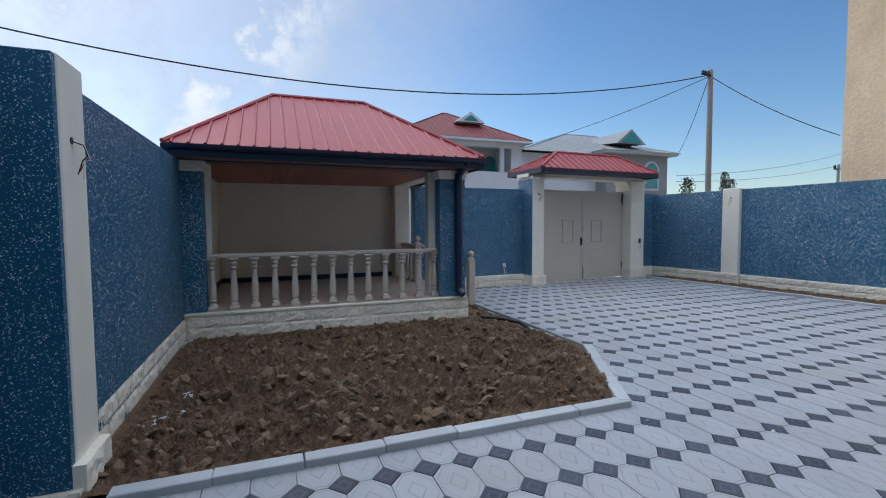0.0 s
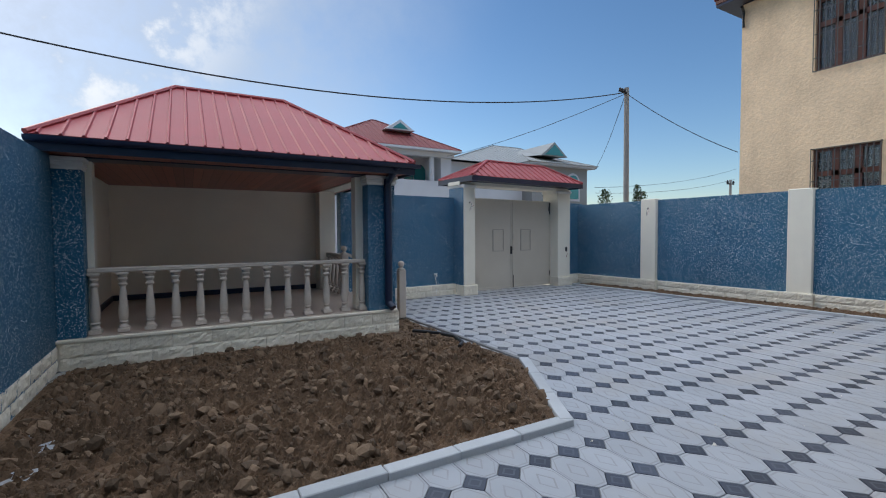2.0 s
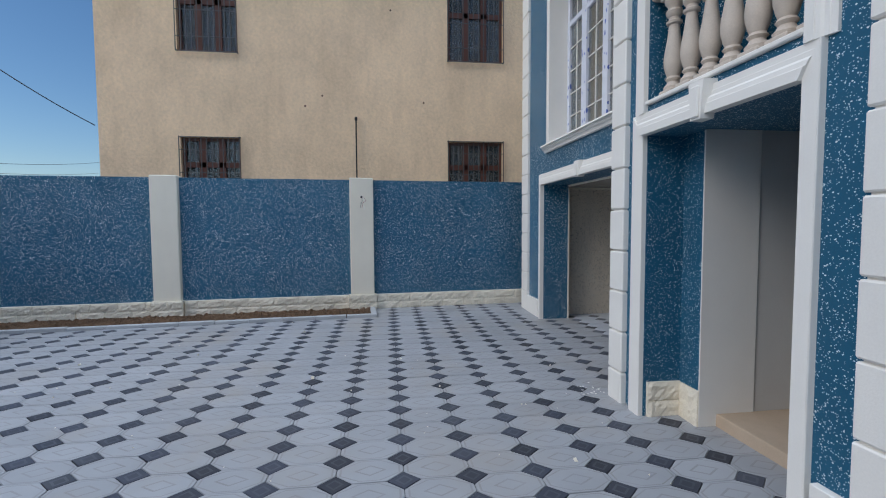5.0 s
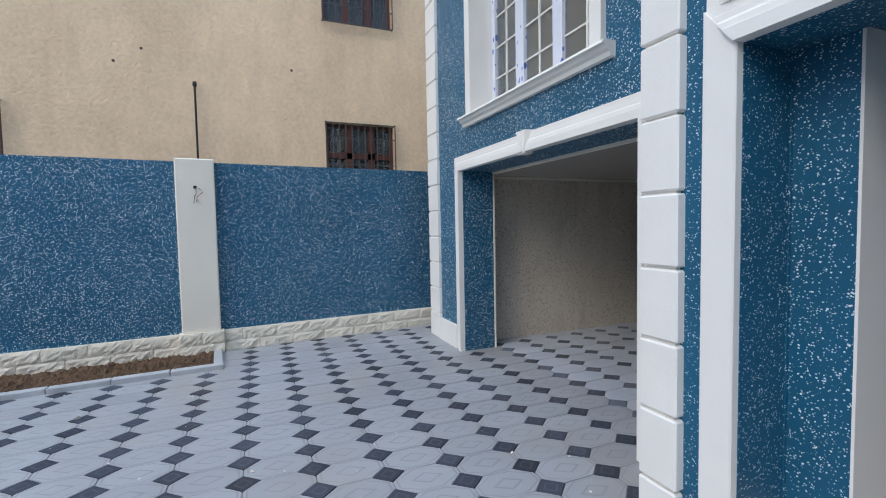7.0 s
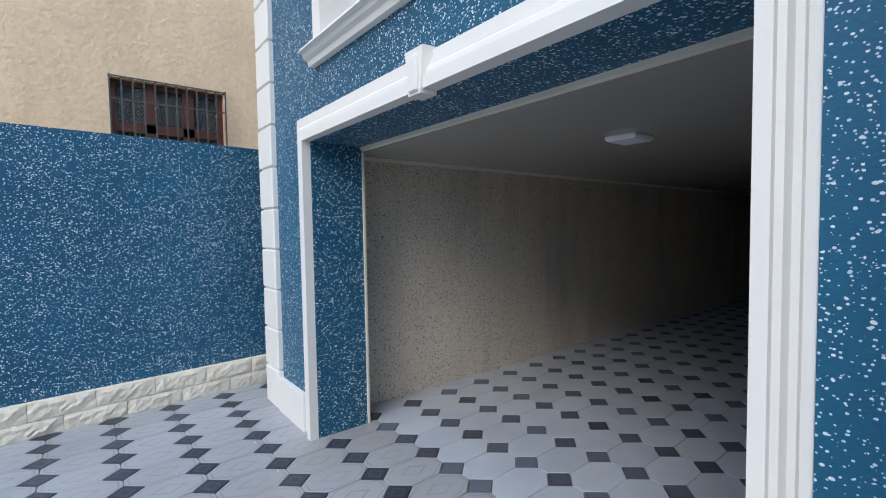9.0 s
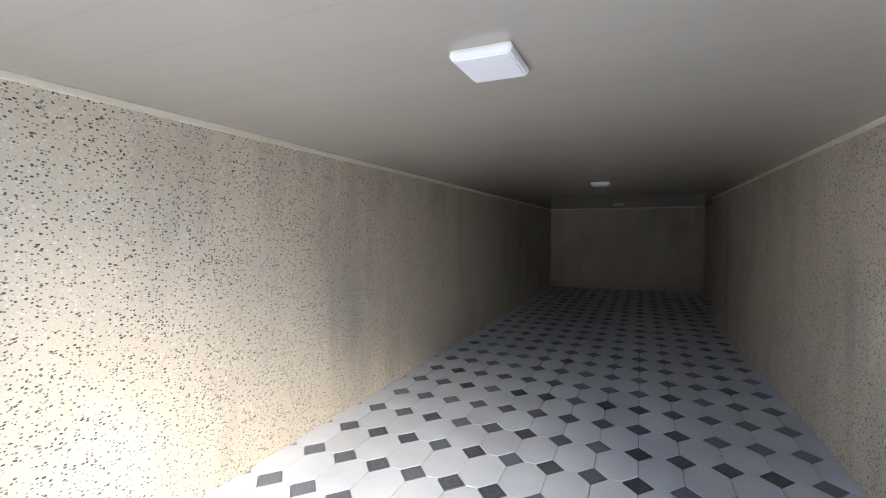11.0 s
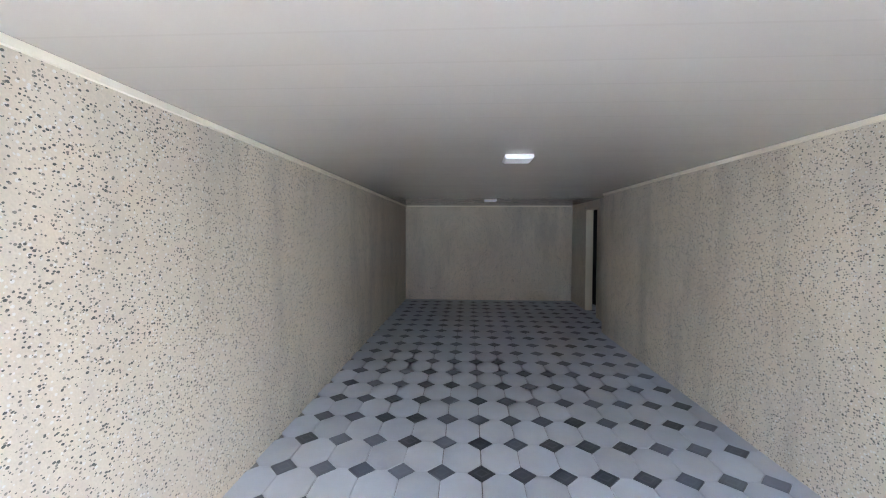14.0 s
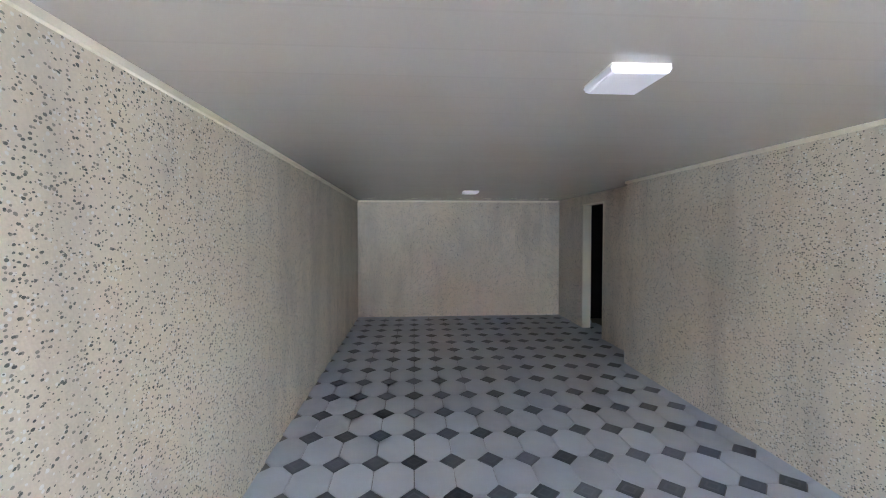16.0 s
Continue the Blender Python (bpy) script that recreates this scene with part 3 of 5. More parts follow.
def hip_roof(parent, x0, x1, y0, y1, z0, xr0, xr1, yr, zr, mat, rib=0.19, rib_h=0.022, cap=True, fascia=0.12, ribs=True):
    """Four ribbed sheets, hip and ridge caps, and a navy fascia."""
    c = [Vector(p) for p in ((x0, y0, z0), (x1, y0, z0), (x1, y1, z0), (x0, y1, z0))]
    r0, r1 = Vector((xr0, yr, zr)), Vector((xr1, yr, zr))
    slopes = [(c[0], c[1], r1, r0), (c[1], c[2], r1, r1), (c[2], c[3], r0, r1), (c[3], c[0], r0, r0)]
    for (a, b, tb, ta) in slopes:
        bm = bmesh.new()
        n = (b - a).cross(ta - a).normalized()
        if n.z < 0:
            n = -n
        e = (b - a).normalized()
        upv = (ta - a) - e * (ta - a).dot(e)
        full = upv.length
        upv.normalize()
        width = (b - a).length
        sa, sb = (ta - a).dot(e), (tb - a).dot(e)
        marks = [(0.0, 0.0)]
        if ribs:
            k = 0
            while rib * (k + 0.5) < width - 0.04:
                s = rib * (k + 0.5)
                marks += [(s - 0.020, 0.0), (s - 0.009, rib_h), (s + 0.009, rib_h), (s + 0.020, 0.0)]
                k += 1
        marks = sorted(marks + [(width, 0.0), (sa, 0.0), (sb, 0.0)])
        line = []
        for s, lift in marks:
            hgt = full
            if s < sa:
                hgt = full * s / sa
            if s > sb:
                hgt = min(hgt, full * (width - s) / max(width - sb, 1e-6))
            foot = a + e * s + n * (0.006 + lift)
            line.append([bm.verts.new(foot), bm.verts.new(foot + upv * max(hgt, 0.001)), bm.verts.new(foot - n * (0.018 + lift)), bm.verts.new(foot + upv * max(hgt, 0.001) - n * (0.018 + lift))])
        for p, q in zip(line, line[1:]):
            bm.faces.new((p[0], q[0], q[1], p[1]))
            bm.faces.new((p[2], p[3], q[3], q[2]))
            bm.faces.new((p[0], p[2], q[2], q[0]))
            bm.faces.new((p[1], q[1], q[3], p[3]))
        bmesh.ops.remove_doubles(bm, verts=bm.verts, dist=1e-4)
        part("roof_sheet", bm, mat, parent, "ribbed red metal roof sheet" if ribs else "")
    if cap:
        bm = bmesh.new()
        for p, q in ((c[0], r0), (c[1], r1), (c[2], r1), (c[3], r0), (r0, r1)):
            tube(bm, [p + Vector((0, 0, 0.02)), q + Vector((0, 0, 0.025))], 0.032, 6)
        part("ridge_cap", bm, mat, parent)
    if fascia:
        bm = bmesh.new()
        t = 0.03
        box(bm, x0 - 0.005, x1 + 0.005, y0, y0 + t, z0 - fascia, z0 - 0.002)
        box(bm, x0 - 0.005, x1 + 0.005, y1 - t, y1, z0 - fascia, z0 - 0.002)
        box(bm, x0, x0 + t, y0 + t, y1 - t, z0 - fascia, z0 - 0.002)
        box(bm, x1 - t, x1, y0 + t, y1 - t, z0 - fascia, z0 - 0.002)
        part("fascia", bm, M_NAVY, parent, "navy painted fascia board")


hip_roof(gatehouse, 5.99, 9.80, -0.38, 1.02, 2.79, 7.0, 9.0, 0.32, 3.27, M_ROOF, rib=0.2)
part("soffit", boxed(6.02, 9.77, -0.34, 0.98, 2.70, 2.72), M_NAVY, gatehouse)

# ---- wall on the gazebo's side ----
wall_left = thing("wall_west", "blue chip-plaster boundary wall with stone plinth and white pier", "wall", pose(-0.12, 0.03, 0), kind="structure")
part("panel", boxed(-1.00, -0.75, 3.50, 12.0, -0.05, 2.33), M_BLUE, wall_left, "blue plaster with white stone chips")
part("panel", boxed(-1.25, -1.0, -4.0, 3.3, -0.05, 2.52), M_BLUE_H, wall_left)
part("pier_side", boxed(-1.0, -0.695, 3.2, 3.245, 0.03, 2.40), M_BLUE_H, wall_left)
part("pier", boxed(-1.0, -0.685, 3.246, 3.58, 0.12, 2.41, bev=0.008), M_WHITE, wall_left, "cream painted pier")
holder = new("plinth")
holder.parent = wall_left
holder.matrix_basis = pose(-0.74, 3.5, 0, 0, 0, 90)
stone_course(holder, 0.1, 3.4, 0.02, -0.02, 2, 0.145, 0.36)
stone_course(holder, -0.30, 0.1, -0.10, -0.02, 1, 0.20, 0.42, depth=0.2)
holder = new("plinth")
holder.parent = wall_left
holder.matrix_basis = pose(-0.83, 3.17, 0)
stone_course(holder, -0.2, 0.18, 0.0, -0.02, 1, 0.07, 0.42, depth=0.08)


def wire_stub(m, label):
    """Loose cable ends sticking out of a hole in a pillar."""
    ob = thing("wire_stub", label, "wire", m, group="loose lamp wires")
    part("hole", lathe(bmesh.new(), [(0.020, -0.004), (0.020, 0.003)], 10), M_BLACK, ob, at=pose(0, 0, 0, 90))
    for k, (mat, bend) in enumerate(((M_COPPER, 0.05), (M_CABLE, -0.02), (M_TRIM, 0.02))):
        pts = [(0.0, 0.01, 0), (bend * 0.5 + 0.02, -0.05, -0.02), (bend + 0.03, -0.07, -0.06 - 0.02 * k), (bend * 0.4, -0.05, -0.11), (bend + 0.04 * (k - 1), -0.03, -0.17 - 0.02 * k)]
        part("wire", tube(bmesh.new(), pts, 0.0035, 5), mat, ob)
    return ob


wire_stub(pose(-0.804, 3.41, 1.97, 0, 0, 90), "red and black wire ends hanging from the cream pier")
wire_stub(RW @ pose(2.09, -0.002, 2.08), "thin wire ends hanging from a cream wall pillar")
wire_stub(RW @ pose(8.41, -0.002, 1.98), "thin wire ends hanging from a cream wall pillar")
wire_stub(GW @ pose(6.2, -0.002, 2.2), "thin wire ends hanging from a cream wall pillar")

# ---- gazebo ----
M_INNER = material("beige_smooth_plaster", (0.84, 0.75, 0.62), 0.75, vary=0.05, stain=0.08, scale=1.5, bump=0.1)
gaz = thing("gazebo", "open garden pavilion with red tin roof and blue posts", "gazebo", pose(-0.08, 0.02, 0.012))
part("deck", boxed(-0.79, 3.19, 6.88, 10.30, -0.03, 0.295), M_WHITE, gaz)
part("deck_floor", boxed(-0.79, 3.21, 6.905, 10.28, 0.295, 0.325, bev=0.004), M_DECK, gaz, "brown tiled floor")
part("coping", boxed(-0.79, 3.215, 6.83, 6.902, 0.290, 0.325, bev=0.006), M_STONE, gaz, "cream stone coping along the floor edge")
hold = new("plinth")
hold.parent = gaz
hold.matrix_basis = pose(0, 6.86, 0)
stone_course(hold, -0.76, 3.24, 0.0, -0.04, 2, 0.163, 0.42)
hold = new("plinth")
hold.parent = gaz
hold.matrix_basis = pose(3.21, 6.86, 0, 0, 0, 90)
stone_course(hold, 0.0, 3.3, 0.0, -0.04, 2, 0.163, 0.42)
for (x0, x1, wx0, wx1) in ((-0.79, -0.535, -0.535, -0.47), (2.775, 3.205, 2.66, 2.775)):
    part("post", boxed(x0, x1, 6.90, 7.28, 0.325, 2.20, bev=0.006), M_BLUE, gaz, "blue chip-plaster post")
    part("post_lining", boxed(wx0, wx1, 7.12, 7.30, 0.325, 2.31), M_WHITE, gaz, "white plastered post side")
    bm = bmesh.new()
    for k, (o, z0, z1) in enumerate(((0.012, 2.185, 2.22), (0.028, 2.22, 2.255), (0.018, 2.255, 2.275), (0.04, 2.275, 2.32))):
        box(bm, x0 - (o if x0 > 0 else 0), x1 + o, 6.90 - o, 7.28 + o, z0, z1, bev=0.005)
    part("capital", bm, M_TRIM, gaz, "stepped white capital")
part("post", boxed(2.80, 3.13, 9.80, 10.12, 0.325, 2.32, bev=0.01), M_WHITE, gaz, "white plastered rear post")
part("back_wall", boxed(-0.79, 2.95, 10.13, 10.29, 0.325, 2.32), M_INNER, gaz, "beige plastered wall")
part("side_wall", boxed(-0.79, -0.69, 7.30, 10.12, 0.325, 2.32), M_INNER, gaz, "beige plastered wall")
part("baseboard", boxed(-0.68, 2.79, 10.105, 10.128, 0.326, 0.42), M_NAVY, gaz, "dark blue baseboard")
part("baseboard", boxed(-0.688, -0.668, 7.30, 10.10, 0.326, 0.42), M_NAVY, gaz)
part("beam", boxed(-0.79, 3.24, 6.93, 7.25, 2.32, 2.42), M_NAVY, gaz)
part("beam", boxed(2.86, 3.16, 7.25, 10.2, 2.32, 2.42), M_WHITE, gaz)
part("ceiling_boarding", boxed(-0.78, 3.28, 6.60, 10.5, 2.335, 2.355), M_SOFFIT, gaz, "red-brown boarded ceiling")
hip_roof(gaz, -0.90, 3.36, 6.52, 10.68, 2.475, 0.36, 1.93, 8.60, 3.68, M_ROOF, rib=0.185, rib_h=0.019, fascia=0.16)
bm = bmesh.new()
half = [(0.055 * math.cos(a), 0.055 * math.sin(a)) for a in [math.pi * (1 + k / 8) for k in range(9)]]
inner = [(0.047 * math.cos(a), 0.047 * math.sin(a)) for a in [math.pi * (2 - k / 8) for k in range(9)]]
sweep(bm, half + inner, (-0.9, 6.47, 2.45), (3.42, 6.47, 2.45), (0, 1, 0), (0, 0, 1))
part("gutter", bm, M_NAVY, gaz, "navy half-round gutter", smooth=True)
bm = lathe(bmesh.new(), [(0.054, 0.40), (0.056, 0.46), (0.056, 2.24), (0.05, 2.27)], 12, (3.07, 6.84))
tube(bm, [(3.07, 6.50, 2.42), (3.07, 6.60, 2.35), (3.07, 6.72, 2.29), (3.07, 6.83, 2.23)], 0.05, 10)
tube(bm, [(3.07, 6.84, 0.45), (3.08, 6.81, 0.41), (3.10, 6.75, 0.36)], 0.052, 10)
for z in (1.9, 1.2, 0.6):
    lathe(bm, [(0.057, z - 0.02), (0.057, z + 0.02)], 10, (3.07, 6.84))
part("downpipe", bm, M_NAVY, gaz, "dark downpipe on the post", smooth=True)


def baluster_mesh(h, r, name, slim=False):
    bm = bmesh.new()
    box(bm, -r * 1.02, r * 1.02, -r * 1.02, r * 1.02, 0, h * 0.07, bev=r * 0.1)
    box(bm, -r * 1.02, r * 1.02, -r * 1.02, r * 1.02, h * 0.955, h, bev=r * 0.1)
    if slim:
        prof = [(0.86, .07), (0.9, .09), (0.72, .11), (0.55, .13), (0.62, .15), (0.9, .17), (0.62, .19), (0.78, .22), (0.86, .30), (0.80, .42), (0.66, .56), (0.52, .70), (0.46, .76),
                (0.72, .78), (0.80, .80), (0.60, .82), (0.52, .84), (0.78, .87), (0.86, .89), (0.66, .91), (0.8, .935), (0.95, .956)]
    else:
        prof = [(0.90, .07), (0.95, .10), (0.7, .125), (0.58, .15), (0.80, .175), (0.60, .20), (0.74, .235), (0.93, .30), (0.98, .36), (0.90, .44), (0.72, .54), (0.58, .64), (0.52, .70),
                (0.76, .715), (0.80, .735), (0.58, .75), (0.55, .775), (0.78, .80), (0.86, .83), (0.64, .855), (0.66, .88), (0.92, .91), (0.98, .956)]
    lathe(bm, [(a * r, b * h) for a, b in prof], 14)
    return finish(name, bm, M_SANDST, smooth=True)


rail = thing("balustrade", "pale stone balustrade with turned balusters between the pavilion's posts", "balustrade", pose(-0.08, 0.02, 0.012))
part("handrail", boxed(-0.53, 2.77, 7.00, 7.11, 1.035, 1.09, bev=0.012), M_SANDST, rail, "pale stone handrail")
BAL = baluster_mesh(0.705, 0.060, "baluster", slim=True)
for i in range(13):
    share("baluster", BAL, rail, pose(-0.47 + i * 0.2663, 7.055, 0.33, 0, 0, random.uniform(-4, 4)))


def newel(m, h, label, r=0.065, group="stair newels"):
    ob = thing("newel_post", label, "newel post", m, group=group)
    part("shaft", boxed(-r, r, -r, r, 0, h - 0.16, bev=0.012), M_SANDST, ob)
    bm = bmesh.new()
    lathe(bm, [(r * 0.95, h - 0.16), (r * 1.15, h - 0.145), (r * 0.6, h - 0.125), (r * 0.5, h - 0.11)] + [(max(0.006, 0.055 * math.sin(math.pi * k / 10)), h - 0.055 - 0.055 * math.cos(math.pi * k / 10)) for k in range(1, 11)], 16)
    part("ball", bm, M_SANDST, ob, "turned ball finial", smooth=True)
    return ob


newel(pose(3.62, 7.80, 0), 1.0, "pale stone newel with ball finial by the pavilion steps")
newel(pose(2.90, 8.77, 0.337), 0.92, "pale stone newel with ball finial on the pavilion floor")
rail2 = thing("balustrade", "short pale stone balustrade by the pavilion steps", "balustrade", pose(-0.08, 0.02, 0.012))
part("handrail", boxed(2.93, 3.03, 8.82, 9.80, 1.03, 1.085, bev=0.012), M_SANDST, rail2)
for k in range(4):
    share("baluster", BAL, rail2, pose(2.98, 8.98 + k * 0.24, 0.325))
part("sloping_handrail", sweep(bmesh.new(), [(-0.045, 0), (0.045, 0), (0.045, 0.05), (-0.045, 0.05)], (3.04, 8.75, 1.06), (3.72, 8.75, 0.72), (0, 1, 0), (0, 0, 1)), M_SANDST, rail2)
steps = thing("garden_steps", "two pale stone steps up to the pavilion floor", "steps", pose(-0.08, 0.02, 0.0))
part("step", boxed(3.26, 3.62, 7.86, 8.8, -0.02, 0.16, bev=0.008), M_STEP, steps)
part("step", boxed(3.24, 3.42, 7.86, 8.8, 0.16, 0.318, bev=0.008), M_STEP, steps)

# ---- soil bed with kerb ----
bed = thing("soil_bed", "bare garden bed of dug brown soil inside a grey concrete kerb", "soil bed", pose(-0.03, 0.035, 0))


def soil_height(x, y):
    p = Vector((x, y, 0))
    z = -0.02 + 0.045 * noise.noise(p * 1.1) + 0.04 * noise.noise(p * 3.3 + Vector((4, 1, 7)))
    z += 0.095 * abs(noise.noise(p * 6.5)) + 0.095 * abs(noise.noise(p * 12.5 + Vector((2, 8, 3)))) + 0.07 * abs(noise.noise(p * 24)) + 0.02 * noise.noise(p * 50)
    dip = min(1.0, max(0.0, (x - 2.6) / 0.9)) * min(1.0, max(0.0, (y - 4.5) / 2.0))
    right = 2.92 + (y - 3.14) * 0.548 if y < 4.6 else 3.72
    edge = min(y - 3.12, (right - x) * 0.9, x + 0.84, max(0.05, (6.92 - y) * 0.5) if x < 3.2 else 1.0)
    fade = min(1.0, max(0.0, edge / 0.22))
    level = 0.02 - 0.03 * min(1.0, max(0.0, (y - 5.4) / 1.3))
    return max(level + (z - 0.022) * fade - 0.05 * dip, -0.009)


bm = bmesh.new()
NX, NY = 220, 250
col = {}
for i in range(NX + 1):
    for k in range(NY + 1):
        y = 3.14 + (7.9 - 3.14) * k / NY
        right = 2.92 + (y - 3.14) * 0.548 if y < 4.6 else 3.72 - (y - 4.6) * 0.0184
        x = -0.82 + (right + 0.82) * i / NX
        col[i, k] = bm.verts.new((x, y, soil_height(x, y)))
for i in range(NX):
    for k in range(NY):
        bm.faces.new((col[i, k], col[i + 1, k], col[i + 1, k + 1], col[i, k + 1]))
part("soil", bm, M_SOIL, bed, "lumpy dug brown soil")
# clods and stones on it
verts, faces = [], []
ico = bmesh.new()
bmesh.ops.create_icosphere(ico, subdivisions=1, radius=1)
ico_v, ico_f = [v.co.copy() for v in ico.verts], [[v.index for v in f.verts] for f in ico.faces]
ico.free()
rng = random.Random(11)
for _ in range(8500):
    y = rng.uniform(3.2, 7.5)
    right = 2.88 + (y - 3.14) * 0.548 if y < 4.6 else 3.66
    x = rng.uniform(-0.74, right)
    if y > 6.75 and x < 3.25:
        continue
    r = 0.007 + 0.052 * rng.random() ** 7.0
    s = Vector((rng.uniform(0.7, 1.5), rng.uniform(0.7, 1.4), rng.uniform(0.4, 0.8))) * r
    rot = Euler((rng.uniform(0, 6), rng.uniform(0, 6), rng.uniform(0, 6))).to_matrix()
    base, z = len(verts), soil_height(x, y)
    for v in ico_v:
        q = rot @ Vector((v.x * s.x, v.y * s.y, v.z * s.z)) * rng.uniform(0.75, 1.25)
        verts.append((x + q.x, y + q.y, z + q.z * 0.9 + r * 0.25))
    faces += [[base + j for j in f] for f in ico_f]
me = bpy.data.meshes.new("loose_soil")
me.from_pydata(verts, [], faces)
me.materials.append(M_CLOD)
ob = new("loose_soil", me)
ob.parent = bed
tagged(ob, "loose clods and small stones", kind="stuff")
kerb_run(bed, (-0.60, 3.05), (2.97, 3.06), 0.11, length=0.5)
kerb_run(bed, (2.97, 3.06), (3.80, 4.57), 0.11, length=0.5)
kerb_run(bed, (3.80, 4.57), (3.73, 7.70), 0.05, z1=0.03, length=0.7, mat=M_JOINT, bev=0.006)

hose = thing("hose", "black rubber hose lying half buried in the soil", "hose")
pts = [(3.27, 6.62, 0.03), (3.36, 6.48, 0.04), (3.5, 6.25, 0.045), (3.58, 5.95, 0.05), (3.5, 5.6, 0.05), (3.36, 5.45, 0.045)]
part("tube", tube(bmesh.new(), pts, 0.024, 8), M_BLACK, hose, smooth=True)

# ---- house: garage bay ----
YG, YG2 = -1.145, -1.545
wall_g = part("wall_south_garage", wall_grid(bmesh.new(), [6.3, 7.15, 7.62, 9.5, 9.81, 10.80], [-0.05, 2.10, 2.66, 4.95, 6.6],
              [(7.15, 9.81, -0.05, 2.10), (7.62, 9.5, 2.66, 4.95)], YG2, YG), M_BLUE)
tagged(wall_g, "blue chip-plaster house front with garage opening and window", "wall", kind="structure")
pier = part("wall_south_pier", boxed(6.691, 7.036, YG - 0.05, YG + 0.048, -0.05, 6.6), M_BLUE_H)
tagged(pier, "blue chip-plaster pier between bay and garage opening", "wall", kind="structure")
side = part("wall_house_side", boxed(10.62, 10.80, -14.2, YG2, -0.05, 6.6), M_BLUE_H)
tagged(side, "blue house side wall", "wall", kind="structure")

TRIM_PROF = [(0, 0), (0, 0.062), (0.055, 0.062), (0.06, 0.052), (0.085, 0.05), (0.10, 0.035), (0.125, 0.035), (0.13, 0.026), (0.168, 0.026), (0.168, 0)]


def opening_trim(name, x0, x1, zt, y, top, label, right_w=1.0, left_w=1.0, plain=False, right_q=1.0):
    """Stepped white surround: two uprights and a head; profiles grow outwards from the opening."""
    ob = thing(name, label, "trim", kind="structure")
    side_prof = [(0, 0), (0, 0.034), (0.006, 0.04), (0.160, 0.04), (0.168, 0.034), (0.168, 0)] if plain else TRIM_PROF
    def run(prof, ends):
        """One mitred length: ends gives both end points for a profile point."""
        bm = bmesh.new()
        pairs = [[bm.verts.new(v) for v in ends(p, q)] for p, q in prof]
        for (a0, a1), (b0, b1) in zip(pairs, pairs[1:] + pairs[:1]):
            bm.faces.new((a0, b0, b1, a1))
        bm.faces.new([a for a, _ in pairs])
        bm.faces.new([b for _, b in pairs][::-1])
        return bm

    part("upright", run(side_prof, lambda p, q: ((x1 + p * left_w, y + q, 0), (x1 + p * left_w, y + q, zt + p))), M_TRIM, ob)
    part("upright", run(side_prof, lambda p, q: ((x0 - p * right_w, y + q * right_q, 0), (x0 - p * right_w, y + q * right_q, zt + p))), M_TRIM, ob)
    part("head", run(TRIM_PROF, lambda p, q: ((x0 - p * right_w, y + q * right_q, zt + p), (x1 + p * left_w, y + q, zt + p))), M_TRIM, ob)
    return ob


def keystone(parent, x, y, z0, z1):
    bm = bmesh.new()
    vs = []
    for (yy, w0, w1) in ((y, 0.052, 0.078), (y + 0.085, 0.045, 0.068)):
        vs += [bm.verts.new(p) for p in ((x - w0, yy, z0), (x + w0, yy, z0), (x + w1, yy, z1), (x - w1, yy, z1))]
    for q in ((0, 1, 2, 3), (4, 7, 6, 5), (0, 4, 5, 1), (1, 5, 6, 2), (2, 6, 7, 3), (3, 7, 4, 0)):
        bm.faces.new([vs[i] for i in q])
    box(bm, x - 0.035, x + 0.035, y + 0.075, y + 0.10, z0 + 0.01, z1 - 0.03, bev=0.008)
    part("keystone", bm, M_TRIM, parent, "small wedge keystone")


gt = opening_trim("trim_garage", 7.15, 9.81, 2.10, YG, 2.27, "white stepped moulding round the garage opening", 0.66, right_q=1.4)
keystone(gt, 8.44, YG, 2.08, 2.28)
part("base_slab", boxed(9.982, 10.50, YG, YG + 0.045, -0.02, 0.275, bev=0.004), M_TRIM, gt)
part("base_slab", boxed(6.85, 7.032, YG, YG + 0.085, -0.02, 0.275, bev=0.004), M_TRIM, gt)


M_QUOIN = material("white_stucco_paint", (0.84, 0.81, 0.755), 0.6, vary=0.05, stain=0.05, scale=3.0, grain=110, bump=0.45, bump_d=0.004)


def quoins(label, x0, x1, y, z0, z1, pitch, depth=0.05, wrap=None, side=0.0):
    """A column of painted quoin blocks with open joints; wrap: how far they return round the corner towards -y."""
    ob = thing("quoin_column", label, "quoins", kind="structure")
    z = z0
    body = depth + (wrap or 0.0)
    me = None
    while z < z1:
        h = pitch - 0.012
        if me is None:
            me = finish("quoin_block", boxed(x0, x1, -body, 0, 0, h, bev=0.009), M_QUOIN)
        share("quoin_block", me, ob, pose(random.uniform(-0.002, 0.002), y + depth + random.uniform(-0.003, 0.002), z))
        z += pitch
    part("joint_core", boxed(x0 + 0.022, x1 - 0.022, y - (wrap or 0.0) + 0.015, y + depth - 0.022, z0, z1), M_QUOIN, ob)
    return ob


quoins("white quoin blocks up the house corner beside the boundary wall", 10.50, 10.82, YG, 0.0, 6.5, 0.335, depth=0.045, wrap=0.1)

